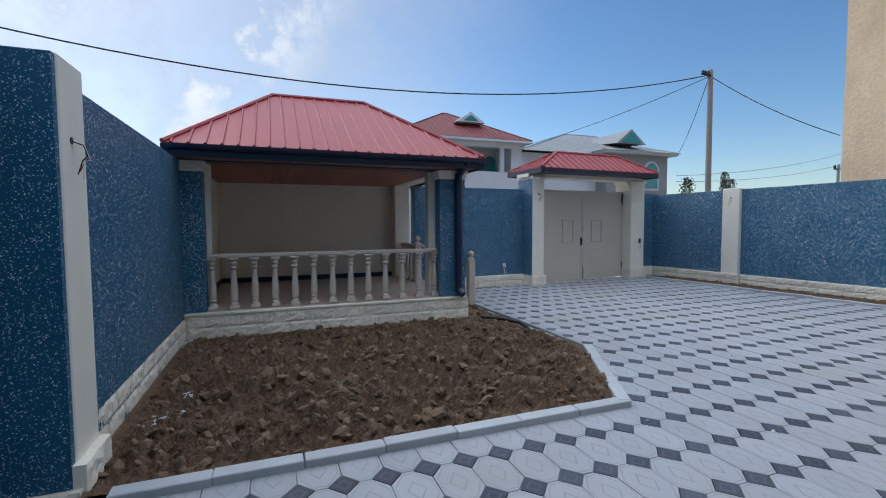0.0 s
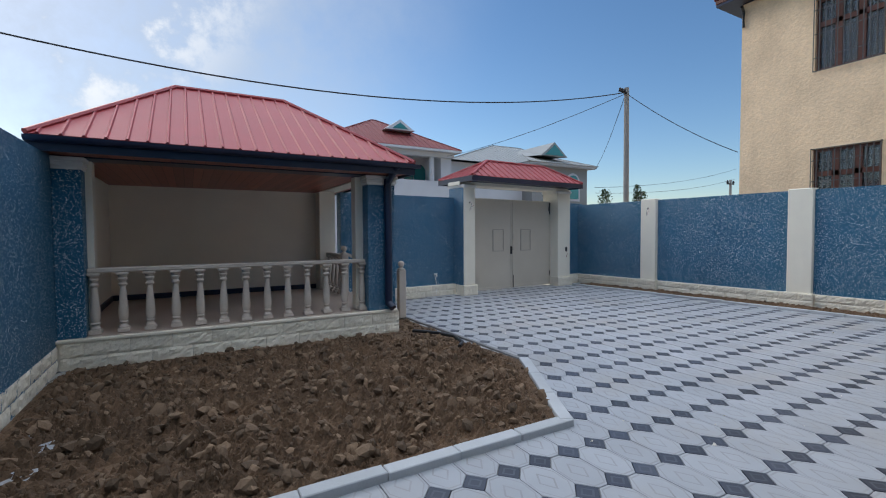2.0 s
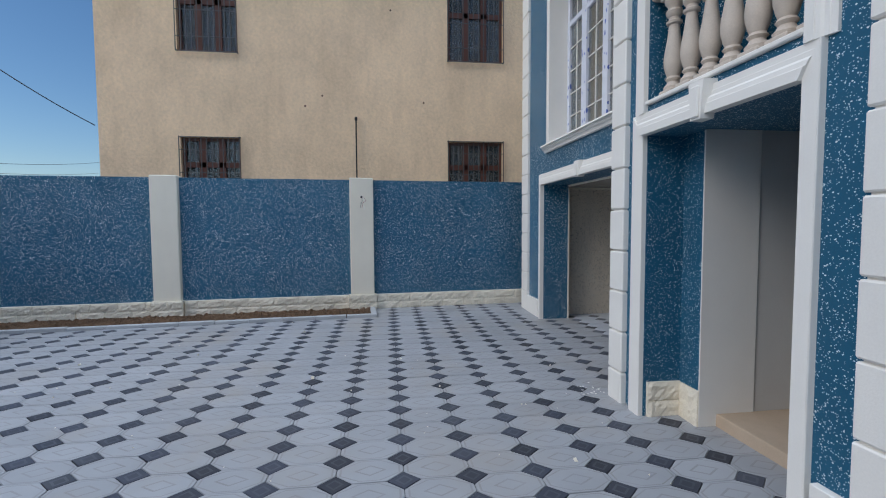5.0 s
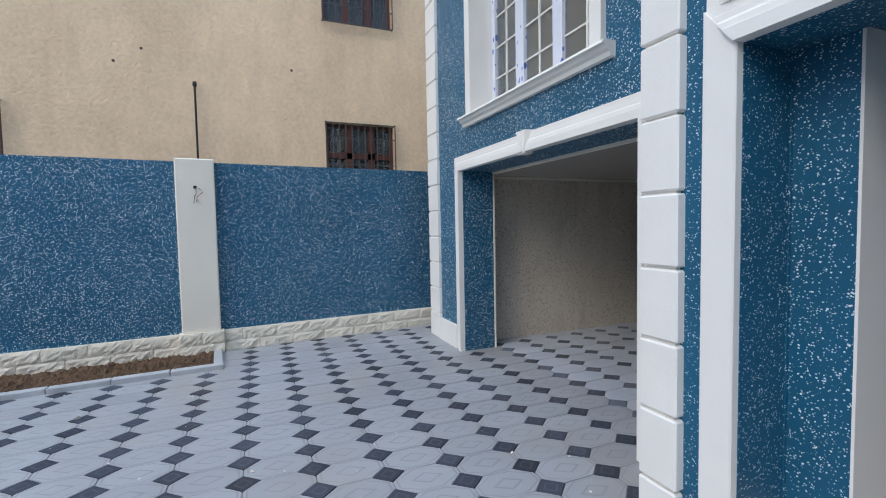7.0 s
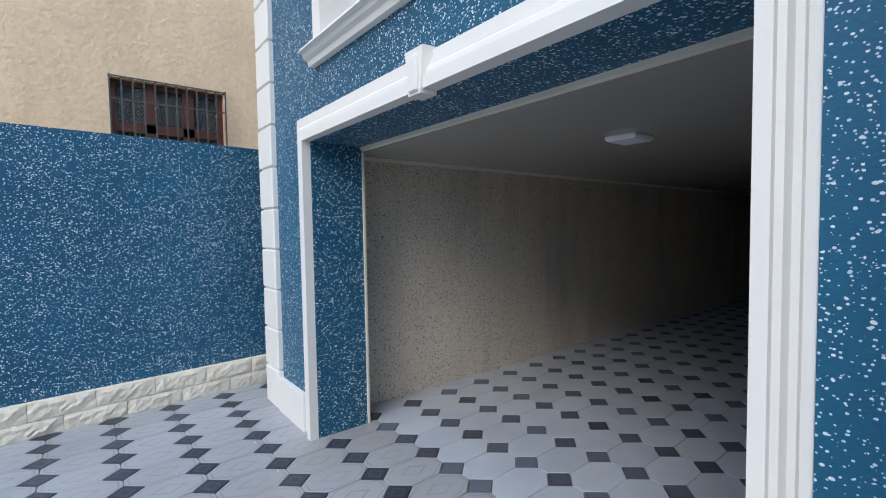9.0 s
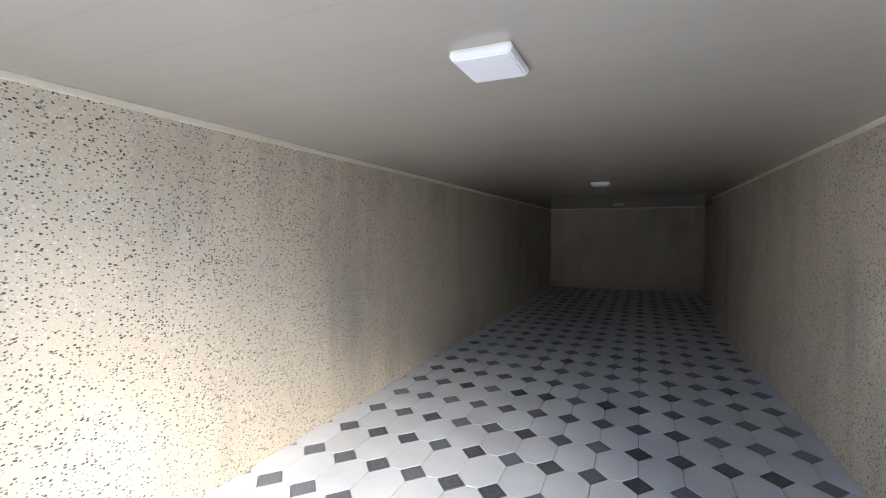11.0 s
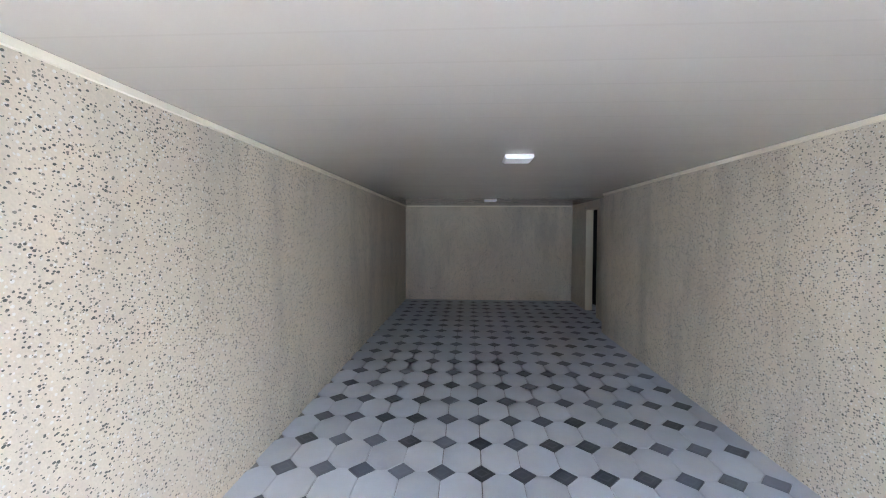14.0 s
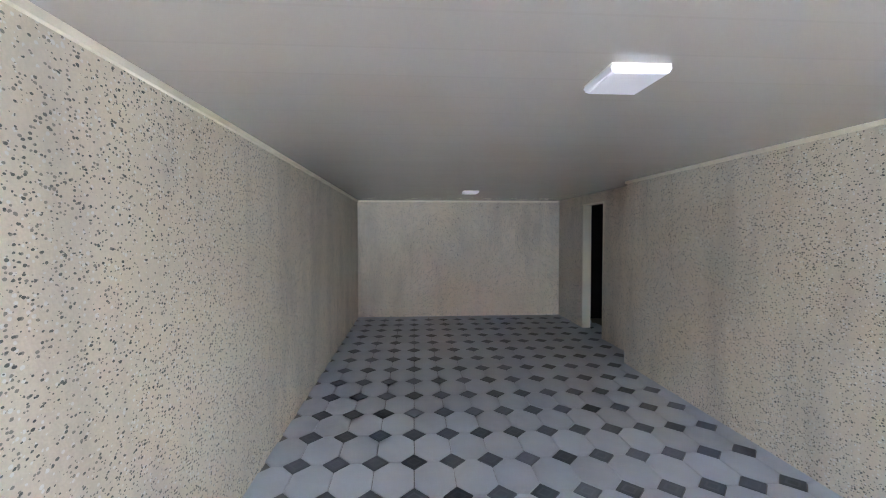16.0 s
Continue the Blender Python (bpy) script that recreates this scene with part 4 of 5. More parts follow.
# window above the garage
win = thing("window_1", "tall white-framed window with thin glazing bars and protective film", "window", kind="structure")
bm = bmesh.new()
sweep(bm, [(0, -0.255), (0, 0.045), (0.115, 0.045), (0.115, 0), (0.004, 0), (0.004, -0.255)], (9.5 - 0.004, YG, 2.66), (9.5 - 0.004, YG, 4.95), (1, 0, 0), (0, 1, 0))
sweep(bm, [(0, -0.255), (0, 0.045), (0.115, 0.045), (0.115, 0), (0.004, 0), (0.004, -0.255)], (7.62 + 0.004, YG, 2.66), (7.62 + 0.004, YG, 4.95), (-1, 0, 0), (0, 1, 0))
sweep(bm, [(0, -0.255), (0, 0.045), (0.115, 0.045), (0.115, 0), (0.004, 0), (0.004, -0.255)], (7.509, YG, 4.946), (9.611, YG, 4.946), (0, 0, 1), (0, 1, 0))
part("surround", bm, M_TRIM, win, "white moulded surround")
bm = bmesh.new()
sweep(bm, [(0, -0.25), (0.10, -0.25), (0.10, 0.10), (0.075, 0.115), (0.07, 0.085), (0.045, 0.075), (0.03, 0.05), (0, 0.04)], (7.42, YG, 2.565), (9.70, YG, 2.565), (0, 0, 1), (0, 1, 0))
part("window_sill", bm, M_TRIM, win, "moulded white sill")
YW = -1.40
bm = bmesh.new()
for (a, b) in ((9.425, 9.492), (7.63, 7.70)):
    box(bm, a, b, YW - 0.03, YW + 0.03, 2.70, 4.93, bev=0.006)
for (a, b) in ((8.86, 9.0), (8.27, 8.40)):
    box(bm, a, b, YW - 0.03, YW + 0.035, 2.70, 4.93, bev=0.006)
for z in (2.665, 4.33, 4.885):
    box(bm, 7.70, 9.425, YW - 0.03, YW + 0.028, z, z + 0.07, bev=0.006)
part("window_frame", bm, M_FILM, win, "white plastic frame with blue-printed film")
sash = bmesh.new()
for (a, b) in ((9.0, 9.425), (8.40, 8.86), (7.70, 8.27)):
    mid = (a + b) / 2
    box(sash, mid - 0.008, mid + 0.008, YW - 0.004, YW + 0.010, 2.73, 4.89)
    for k in range(1, 5):
        z = 2.73 + k * 0.322
        box(sash, a, mid - 0.008, YW - 0.004, YW + 0.010, z - 0.007, z + 0.007)
        box(sash, mid + 0.008, b, YW - 0.004, YW + 0.010, z - 0.007, z + 0.007)
part("glazing_bars", sash, M_TRIM, win, "thin white glazing bars")
for (a, b) in ((9.0, 9.425), (8.40, 8.86), (7.70, 8.27)):
    for (z0, z1) in ((2.735, 4.33), (4.40, 4.885)):
        part("pane", boxed(a, b, YW - 0.012, YW - 0.006, z0, z1), M_GLASS, win)
room = part("wall_upper_room", boxed(7.2, 9.9, -3.2, -3.1, 2.2, 5.2), M_INNER)
tagged(room, "bare plaster wall inside the upper room", "wall", kind="structure")
for (n_, b_) in (("floor_upper_room", (6.86, 10.62, -3.2, YG2, 2.30, 2.45)), ("ceiling_upper_room", (6.86, 10.62, -3.2, YG2, 5.05, 5.15))):
    tagged(part(n_, boxed(*b_), M_PLAST), "plain plaster surface of the upper room", "room", kind="structure")
for (n_, b_) in (("wall_upper_room", (6.86, 7.19, -3.2, YG2, 2.45, 5.05)), ("wall_upper_room", (9.91, 10.2, -3.2, YG2, 2.45, 5.05))):
    tagged(part(n_, boxed(*b_), M_INNER), "bare plaster wall inside the upper room", "wall", kind="structure")

# ---- garage inside ----
for (n_, b_, lab) in (("wall_garage_east", (10.10, 10.60, -13.6, YG2, -0.05, 2.3), "beige chip-plaster garage wall"),
                      ("wall_garage_west", (6.35, 6.70, -10.53, -3.0, -0.05, 2.3), "beige chip-plaster garage wall"),
                      ("wall_garage_west_front", (6.56, 6.70, -3.0, YG2, -0.05, 2.3), "beige chip-plaster garage wall"),
                      ("wall_garage_back", (5.9, 10.60, -13.9, -13.6, -0.05, 2.3), "beige chip-plaster back wall of the garage")):
    tagged(part(n_, boxed(*b_), M_BEIGE), lab, "wall", kind="structure")
wd = part("wall_garage_recess", wall_grid(bmesh.new(), [-13.6, -12.44, -11.70, -10.53], [-0.05, 1.93, 2.3], [(-12.44, -11.70, -0.05, 1.93)], 6.33, 6.452, along="y"), M_BEIGE)
tagged(wd, "beige chip-plaster wall with a bare doorway", "wall", kind="structure")
dr = thing("door_1", "bare doorway opening to a dark room, with pale plastered reveal", "doorway", kind="structure")
part("reveal", boxed(6.325, 6.458, -12.452, -12.436, 0, 1.94), M_WHITE, dr)
part("reveal", boxed(6.325, 6.458, -11.704, -11.688, 0, 1.94), M_WHITE, dr)
part("head", boxed(6.325, 6.458, -12.45, -11.69, 1.926, 1.942), M_WHITE, dr)
# room walls coloured almost black, so the shade inside is painted
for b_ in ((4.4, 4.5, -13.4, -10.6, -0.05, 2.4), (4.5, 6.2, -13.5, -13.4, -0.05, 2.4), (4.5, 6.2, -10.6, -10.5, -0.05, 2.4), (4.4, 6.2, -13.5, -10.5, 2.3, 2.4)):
    tagged(part("wall_side_room", boxed(*b_), M_ROOM_SHADE), "near-black painted walls giving the shade of the room behind the doorway", "wall", kind="structure")
ceil = part("ceiling", boxed(6.2, 10.6, -13.9, YG2 - 0.002, 2.082, 2.17), M_CEIL)
tagged(ceil, "greyish glossy painted garage ceiling", "ceiling", kind="structure")
tr = thing("trim_ceiling", "thin pale cornice strip along the garage ceiling", "trim", kind="structure")
part("strip", boxed(10.08, 10.099, -13.59, YG2 - 0.02, 2.052, 2.081), M_WHITE, tr)
part("strip", boxed(6.701, 6.718, -10.52, YG2 - 0.02, 2.052, 2.081), M_WHITE, tr)
part("strip", boxed(6.47, 10.078, -13.599, -13.582, 2.050, 2.081), M_WHITE, tr)
part("strip", boxed(7.0, 10.0, YG2 - 0.03, YG2 + 0.012, 2.076, 2.099), M_WHITE, tr)
part("corner_bead", boxed(9.798, 9.814, YG2 - 0.012, YG2 + 0.006, 0.0, 2.06), M_WHITE, tr)


def ceiling_lamp(x, y):
    ob = thing("ceiling_lamp", "flat white square ceiling lamp, switched off", "ceiling lamp", pose(x, y, 2.082), group="garage ceiling lamps")
    part("base", boxed(-0.105, 0.105, -0.125, 0.125, -0.008, 0.0), M_TRIM, ob)
    bm = bmesh.new()
    bm_ = [(-0.112, -0.132, -0.008), (0.112, -0.132, -0.008), (0.112, 0.132, -0.008), (-0.112, 0.132, -0.008)]
    lo = [(x_ * 0.9, y_ * 0.92, -0.034) for x_, y_, _ in bm_]
    va, vb = [bm.verts.new(p) for p in bm_], [bm.verts.new(p) for p in lo]
    bm.faces.new(va)
    bm.faces.new(vb[::-1])
    for i in range(4):
        bm.faces.new((va[i], va[(i + 1) % 4], vb[(i + 1) % 4], vb[i]))
    bmesh.ops.bevel(bm, geom=list(bm.edges), offset=0.006, segments=2, affect="EDGES")
    part("diffuser", bm, M_LAMP, ob, "white plastic diffuser", smooth=True)
    return ob


for (x, y) in ((8.38, -2.78), (8.34, -7.19), (8.32, -11.80)):
    ceiling_lamp(x, y)

# ---- house: porch bay ----
YP, YP2 = -0.665, -0.95
wall_p = part("wall_south_porch", wall_grid(bmesh.new(), [4.50, 4.96, 6.255, 6.69], [-0.05, 2.15, 2.37, 5.0, 6.6], [(4.96, 6.255, -0.05, 2.15), (4.96, 6.255, 2.37, 5.0)], YP2, YP), M_BLUE_H)
tagged(wall_p, "blue chip-plaster house bay with porch opening below a balcony", "wall", kind="structure")
for (n_, b_, m_) in (("wall_porch_east", (6.25, 6.55, -0.965, YP2, -0.05, 2.25), M_BLUE_H), ("wall_bay_east", (6.5, 6.69, -1.545, YP2, 2.25, 6.6), M_BLUE_H),
                     ("wall_bay_east_low", (6.551, 6.69, -1.545, YP2, -0.05, 2.25), M_BLUE_H),
                     ("wall_porch_back", (6.03, 6.55, -1.30, -0.965, -0.05, 2.25), M_BLUE_H), ("wall_porch_west", (4.50, 4.90, -2.4, YP2, -0.05, 2.25), M_BLUE_H),
                     ("wall_porch_reveal", (6.032, 6.34, -2.4, -1.30, -0.05, 2.25), M_PLAST), ("wall_porch_inner", (4.46, 6.34, -2.5, -2.4, -0.05, 2.25), M_PLAST),
                     ("wall_bay_west", (4.50, 4.62, -2.6, YP2, 2.25, 6.6), M_BLUE_H), ("wall_balcony_back", (4.62, 6.5, -2.0, -1.85, 2.37, 6.0), M_BLUE_H),
                     ("ceiling_porch", (4.46, 6.55, -2.5, YP2, 2.16, 2.25), M_BLUE_H), ("floor_balcony", (4.62, 6.5, -1.85, YP2, 2.25, 2.37), M_PLAST), ("ceiling_balcony", (4.62, 6.5, -1.85, YP2, 5.0, 5.1), M_BLUE_H)):
    tagged(part(n_, boxed(*b_), m_), "house bay masonry in blue chip plaster" if m_ is M_BLUE_H else "smooth grey plaster of the doorway", "wall", kind="structure")
reveal = part("trim_reveal", boxed(6.018, 6.029, -1.40, -0.96, 0.0, 2.158), M_TRIM)
tagged(reveal, "pale plaster edge of the doorway", "trim", kind="structure")
pt = opening_trim("trim_porch", 4.96, 6.258, 2.15, YP, 2.31, "white stepped moulding round the porch opening", 0.52, 0.84, plain=True)
keystone(pt, 5.62, YP, 2.12, 2.35)
bm = bmesh.new()
for (x, sgn) in ((6.257, 1), (4.96, -1)):
    sweep(bm, [(p * 0.85, q * 0.6) for p, q in TRIM_PROF], (x, YP, 2.318), (x, YP, 5.0), (sgn, 0, 0), (0, 1, 0))
part("upper_upright", bm, M_TRIM, pt)
part("base_slab", boxed(4.65, 4.84, YP, YP + 0.045, -0.02, 0.30, bev=0.004), M_TRIM, pt)
plin = thing("plinth_porch", "rock-faced cream stone plinth in the porch", "plinth", pose(6.24, -0.67, 0, 0, 0, -90), kind="structure")
stone_course(plin, 0.02, 0.33, 0.005, -0.02, 2, 0.142, 0.5)
plin = thing("plinth_porch", "rock-faced cream stone plinth in the porch", "plinth", pose(0, -0.955, 0, 0, 0, 180), kind="structure")
stone_course(plin, -6.23, -6.02, 0.005, -0.02, 1, 0.285, 0.5)
step = part("door_step", boxed(4.9, 6.03, -2.4, -1.10, -0.02, 0.09, bev=0.006), M_STEP)
tagged(step, "tan stone door step", "step", kind="structure")
quoins("white quoin blocks up the bay corner beside the garage", 6.502, 6.712, YP, -0.075, 6.5, 0.3375, depth=0.05, wrap=0.1)
quoins("broad white quoin blocks up the outer bay corner", 4.452, 4.66, YP, -0.075, 6.5, 0.3375, depth=0.055, wrap=0.15)
balc = thing("balcony_balustrade", "balcony balustrade with stout turned pale stone balusters over the porch", "balustrade")
part("ledge", boxed(4.97, 6.253, -0.93, YP + 0.03, 2.372, 2.40, bev=0.006), M_TRIM, balc)
part("handrail", boxed(4.97, 6.253, -0.87, -0.67, 3.12, 3.18, bev=0.012), M_SANDST, balc)
BAL2 = baluster_mesh(0.72, 0.068, "stout_baluster")
for i in range(7):
    share("baluster", BAL2, balc, pose(6.12 - i * 0.185, -0.77, 2.40))

# main front beside the bay, with plinth and sill
main_wall = part("wall_south_main", wall_grid(bmesh.new(), [-4.0, 2.6, 4.1, 4.455], [-0.05, 2.36, 4.3, 6.6], [(2.6, 4.1, 2.36, 4.3)], -1.45, -1.10), M_BLUE_H)
tagged(main_wall, "blue chip-plaster front wall of the house", "wall", kind="structure")
plin = thing("plinth_main", "rock-faced cream stone plinth of the house", "plinth", pose(0, -1.085, 0, 0, 0, 180), kind="structure")
stone_course(plin, -4.40, 1.0, 0.005, -0.02, 1, 0.27, 0.5)
plin = thing("plinth_main", "rock-faced cream stone plinth of the house", "plinth", pose(4.485, -0.88, 0, 0, 0, -90), kind="structure")
stone_course(plin, 0.0, 0.2, 0.005, -0.02, 1, 0.27, 0.5)
w2 = thing("window_2", "white-silled window in the blue house front", "window", kind="structure")
part("window_sill", boxed(2.45, 4.38, -1.16, -1.02, 2.26, 2.355, bev=0.01), M_TRIM, w2)
part("window_frame", wall_grid(bmesh.new(), [2.6, 2.67, 3.31, 3.39, 4.03, 4.1], [2.36, 2.43, 4.23, 4.3], [(2.67, 3.31, 2.43, 4.23), (3.39, 4.03, 2.43, 4.23)], -1.40, -1.34), M_TRIM, w2)
part("pane", boxed(2.62, 4.08, -1.385, -1.378, 2.4, 4.28), M_GLASS, w2)
part("room_wall", boxed(2.4, 4.3, -2.4, -2.3, 2.2, 4.5), M_INNER, w2)
for (n_, b_) in (("roof_house", (-4.2, 10.95, -14.2, -0.55, 6.6, 6.8)), ("wall_house_west", (-4.2, -4.0, -14.2, -1.1, -0.05, 6.6)), ("wall_house_back", (-4.0, 10.62, -14.2, -14.0, -0.05, 6.6)),
                 ("wall_house_inner", (3.9, 4.3, -14.0, -2.5, -0.05, 6.6))):
    tagged(part(n_, boxed(*b_), M_PLAST), "plain closing surface of the house", "house", kind="structure")

# stone ball on a pedestal by the house steps
ped = thing("stone_ball_pedestal", "pale granite ball finial on a square stone pedestal", "pedestal", pose(2.81, 0.39, 0.0, 0, 0, 3))
part("pillar", boxed(-0.08, 0.08, -0.08, 0.08, -0.01, 0.80, bev=0.012), M_SANDST, ped)
bm = boxed(-0.105, 0.105, -0.105, 0.105, 0.80, 0.865, bev=0.014)
box(bm, -0.09, 0.09, -0.09, 0.09, 0.865, 0.885, bev=0.006)
part("cap", bm, M_SANDST, ped)
bm = bmesh.new()
lathe(bm, [(0.06, 0.885), (0.065, 0.90), (0.04, 0.915)] + [(max(0.008, 0.074 * math.sin(math.pi * k / 14)), 0.99 - 0.074 * math.cos(math.pi * k / 14)) for k in range(3, 15)], 24)
part("ball", bm, material("speckled_granite", (0.50, 0.46, 0.43), 0.5, vary=0.15, stain=0.1, flecks=[(150, 0.5, 0.3, (0.2, 0.18, 0.17), (1, 1, 1))]), ped, "speckled granite ball", smooth=True)

# ---- neighbour's house ----
M_GRILLE = material("weathered_iron_grille", (0.10, 0.095, 0.092), 0.55, metal=0.2, vary=0.15, stain=0.2, bump=0.05)
XN = 14.13
nb = thing("neighbour_house", "tall tan plastered house with barred brown windows and dark red roof", "house")
WINS = [(4.63, 5.94, 5.46, 7.23), (-1.62, -0.24, 5.46, 7.23), (4.63, 5.94, 1.9, 3.53), (-1.62, -0.24, 1.9, 3.53)]
part("wall", wall_grid(bmesh.new(), [-9.0, -1.62, -0.24, 4.63, 5.94, 7.66], [-0.05, 1.9, 3.53, 5.46, 7.23, 7.85], WINS, XN, XN + 0.3, along="y"), M_TAN, nb, "stained tan plaster wall")
part("wall", boxed(XN + 0.3, 24, 7.40, 7.66, -0.05, 7.85), M_TAN, nb)
part("wall", boxed(XN + 0.3, 24, -9.0, -8.7, -0.05, 7.85), M_TAN, nb)
part("wall", boxed(23.7, 24, -8.7, 7.40, -0.05, 7.85), M_TAN, nb)
# added near-black sheet behind the windows, painted shade instead of rooms
part("dark_rooms", boxed(XN + 0.6, XN + 0.7, -8.7, 7.4, 0, 7.85), M_ROOM_SHADE, nb)
M_ROOF2 = material("dark_red_tile_roof", (0.11, 0.022, 0.022), 0.6, vary=0.1, stain=0.2, scale=2, bump=0.2, bump_d=0.01)
hip_roof(nb, XN - 0.5, 24.5, -9.5, 8.16, 8.05, 19, 19.6, 1.0, 11.3, M_ROOF2, rib=0.25, rib_h=0.03, fascia=0)
part("eave", boxed(XN - 0.48, 24.4, -9.4, 8.12, 7.86, 8.02), M_NAVY, nb, "dark eave board")
part("eave_gutter", boxed(XN - 0.5, XN - 0.42, -9.4, 8.14, 7.93, 8.04, bev=0.02), M_BROWN, nb)
for (y0, y1, z0, z1) in WINS:
    w = new("window")
    w.parent = nb
    bm = bmesh.new()
    t = 0.07
    box(bm, XN + 0.10, XN + 0.18, y0, y0 + t, z0, z1)
    box(bm, XN + 0.10, XN + 0.18, y1 - t, y1, z0, z1)
    box(bm, XN + 0.10, XN + 0.18, y0 + t, y1 - t, z0, z0 + t)
    box(bm, XN + 0.10, XN + 0.18, y0 + t, y1 - t, z1 - t, z1)
    third = (y1 - y0) / 3
    for k in (1, 2):
        box(bm, XN + 0.09, XN + 0.18, y0 + k * third - 0.07, y0 + k * third + 0.07, z0 + t, z1 - t)
    zt = z1 - 0.62
    box(bm, XN + 0.09, XN + 0.18, y0 + t, y1 - t, zt - 0.06, zt + 0.06)
    part("frame", bm, M_BROWN, w, "brown wooden frame")
    part("pane", boxed(XN + 0.135, XN + 0.145, y0 + t, y1 - t, z0 + t, z1 - t), M_GLASS, w)
    bm = bmesh.new()
    count = 11
    ya, yb = y0 + 0.0, y1 - 0.0
    for k in range(count + 1):
        yy = ya + (yb - ya) * k / count
        box(bm, XN - 0.10, XN - 0.086, yy - 0.009, yy + 0.009, z0 - 0.02, z1 + 0.0)
        if 0 < k < count:
            for zz in (z0 + 0.38, z1 - 0.38):
                lathe(bm, [(0.006, zz - 0.05), (0.020, zz), (0.006, zz + 0.05)], 6, (XN - 0.093, yy))
    for zz in (z0 - 0.02, z0 + 0.3, (z0 + z1) / 2, z1 - 0.3, z1 - 0.01):
        box(bm, XN - 0.104, XN - 0.084, ya, yb, zz - 0.008, zz + 0.008)
    for yy in (ya, yb):
        for zz in (z0, z1):
            box(bm, XN - 0.1, XN + 0.02, yy - 0.01, yy + 0.01, zz - 0.01, zz + 0.01)
    part("grille", bm, M_GRILLE, w, "black wrought-iron grille")
bm = bmesh.new()
tube(bm, [(XN - 0.09, 1.97, 0), (XN - 0.09, 1.97, 4.02), (XN - 0.02, 1.97, 4.04)], 0.018, 8)
lathe(bm, [(0.03, 3.97), (0.035, 4.0), (0.03, 4.05)], 8, (XN - 0.09, 1.97))
part("vent_pipe", bm, M_IRON, nb, "thin dark pipe up the wall")
for (y, z) in ((1.13, 6.6), (3.15, 4.3), (0.35, 4.45), (2.75, 4.55)):
    part("putlog_hole", lathe(bmesh.new(), [(0.024, -0.004), (0.024, 0.004)], 8), M_BROWN, nb, at=pose(XN - 0.002, y, z, 0, 90, 0))
part("waste_pipe", tube(bmesh.new(), [(XN - 0.05, 7.60, 7.2), (XN - 0.05, 7.60, 7.62), (XN - 0.25, 7.55, 7.7)], 0.04, 8), M_BLACK, nb)

# ---- houses beyond the gate ----
def arch_panel(bm, x0, x1, z0, z1, y, d):
    """A round-headed flat panel."""
    c, r = (x0 + x1) / 2, (x1 - x0) / 2
    pts = [(x0, z0), (x1, z0)] + [(c + r * math.cos(a), z1 - r + r * math.sin(a)) for a in [math.pi * k / 8 for k in range(9)]]
    f, b = [bm.verts.new((x, y, z)) for x, z in pts], [bm.verts.new((x, y + d, z)) for x, z in pts]
    bm.faces.new(f)
    bm.faces.new(b[::-1])
    for i in range(len(pts)):
        bm.faces.new((f[i], b[i], b[(i + 1) % len(pts)], f[(i + 1) % len(pts)]))


ha = thing("far_house", "pale two-storey house with red roof and columned balcony beyond the gate", "house")
part("wall", boxed(3.5, 12.95, 23.6, 30, -0.05, 5.74), M_FARWALL, ha)
part("wall", boxed(12.3, 12.95, 21.8, 23.6, -0.05, 5.6), M_FARWALL, ha)
part("parapet", boxed(3.5, 12.78, 21.75, 21.95, -0.05, 4.25), M_FARWALL, ha, "white balcony parapet")
part("balcony_floor", boxed(3.5, 12.75, 21.95, 23.6, 3.1, 3.3), M_FARWALL, ha)
for x in (6.6, 9.1, 11.75):
    part("column", lathe(bmesh.new(), [(0.15, 4.25), (0.14, 5.5), (0.18, 5.6)], 12, (x, 21.85)), M_FARWALL, ha, "white balcony column")
part("beam", boxed(5.7, 13.0, 21.6, 22.0, 5.5, 5.74), M_FARWALL, ha)
part("eave", boxed(5.6, 13.25, 21.2, 30.4, 5.74, 5.85), M_FARWALL, ha)
hip_roof(ha, 5.6, 13.25, 21.2, 30.4, 5.86, 9.5, 9.75, 24.8, 7.85, material("red_tile_roof", (0.20, 0.035, 0.032), 0.65, vary=0.1, stain=0.15, scale=2), rib=0.3, fascia=0)
bm = bmesh.new()
vs = [bm.verts.new(p) for p in ((9.45, 22.6, 6.95), (11.15, 22.6, 6.95), (10.3, 22.6, 7.5), (9.6, 25, 7.0), (11.0, 25, 7.0), (10.3, 25.2, 7.5))]
for q in ((0, 1, 2), (0, 2, 5, 3), (1, 4, 5, 2), (0, 3, 4, 1), (3, 5, 4)):
    bm.faces.new([vs[i] for i in q])
dorm = part("dormer", bm, M_FARWALL, ha, "white gabled dormer")
bm = bmesh.new()
vs = [bm.verts.new(p) for p in ((9.85, 22.58, 7.02), (10.75, 22.58, 7.02), (10.3, 22.58, 7.34), (9.85, 22.6, 7.02), (10.75, 22.6, 7.02), (10.3, 22.6, 7.34))]
for q in ((0, 1, 2), (5, 4, 3), (0, 3, 4, 1), (1, 4, 5, 2), (2, 5, 3, 0)):
    bm.faces.new([vs[i] for i in q])
part("dormer_light", bm, M_TEAL, dorm)
bm = bmesh.new()
arch_panel(bm, 11.55, 12.25, 3.9, 5.35, 23.54, 0.07)
part("window", bm, M_TEAL, ha, "round-headed teal window")
bm = bmesh.new()
arch_panel(bm, 10.95, 11.5, 3.9, 5.35, 23.54, 0.07)
part("window", bm, M_TEAL, ha)
part("window", boxed(7.9, 8.7, 23.53, 23.6, 4.1, 5.1), M_TEAL, ha)
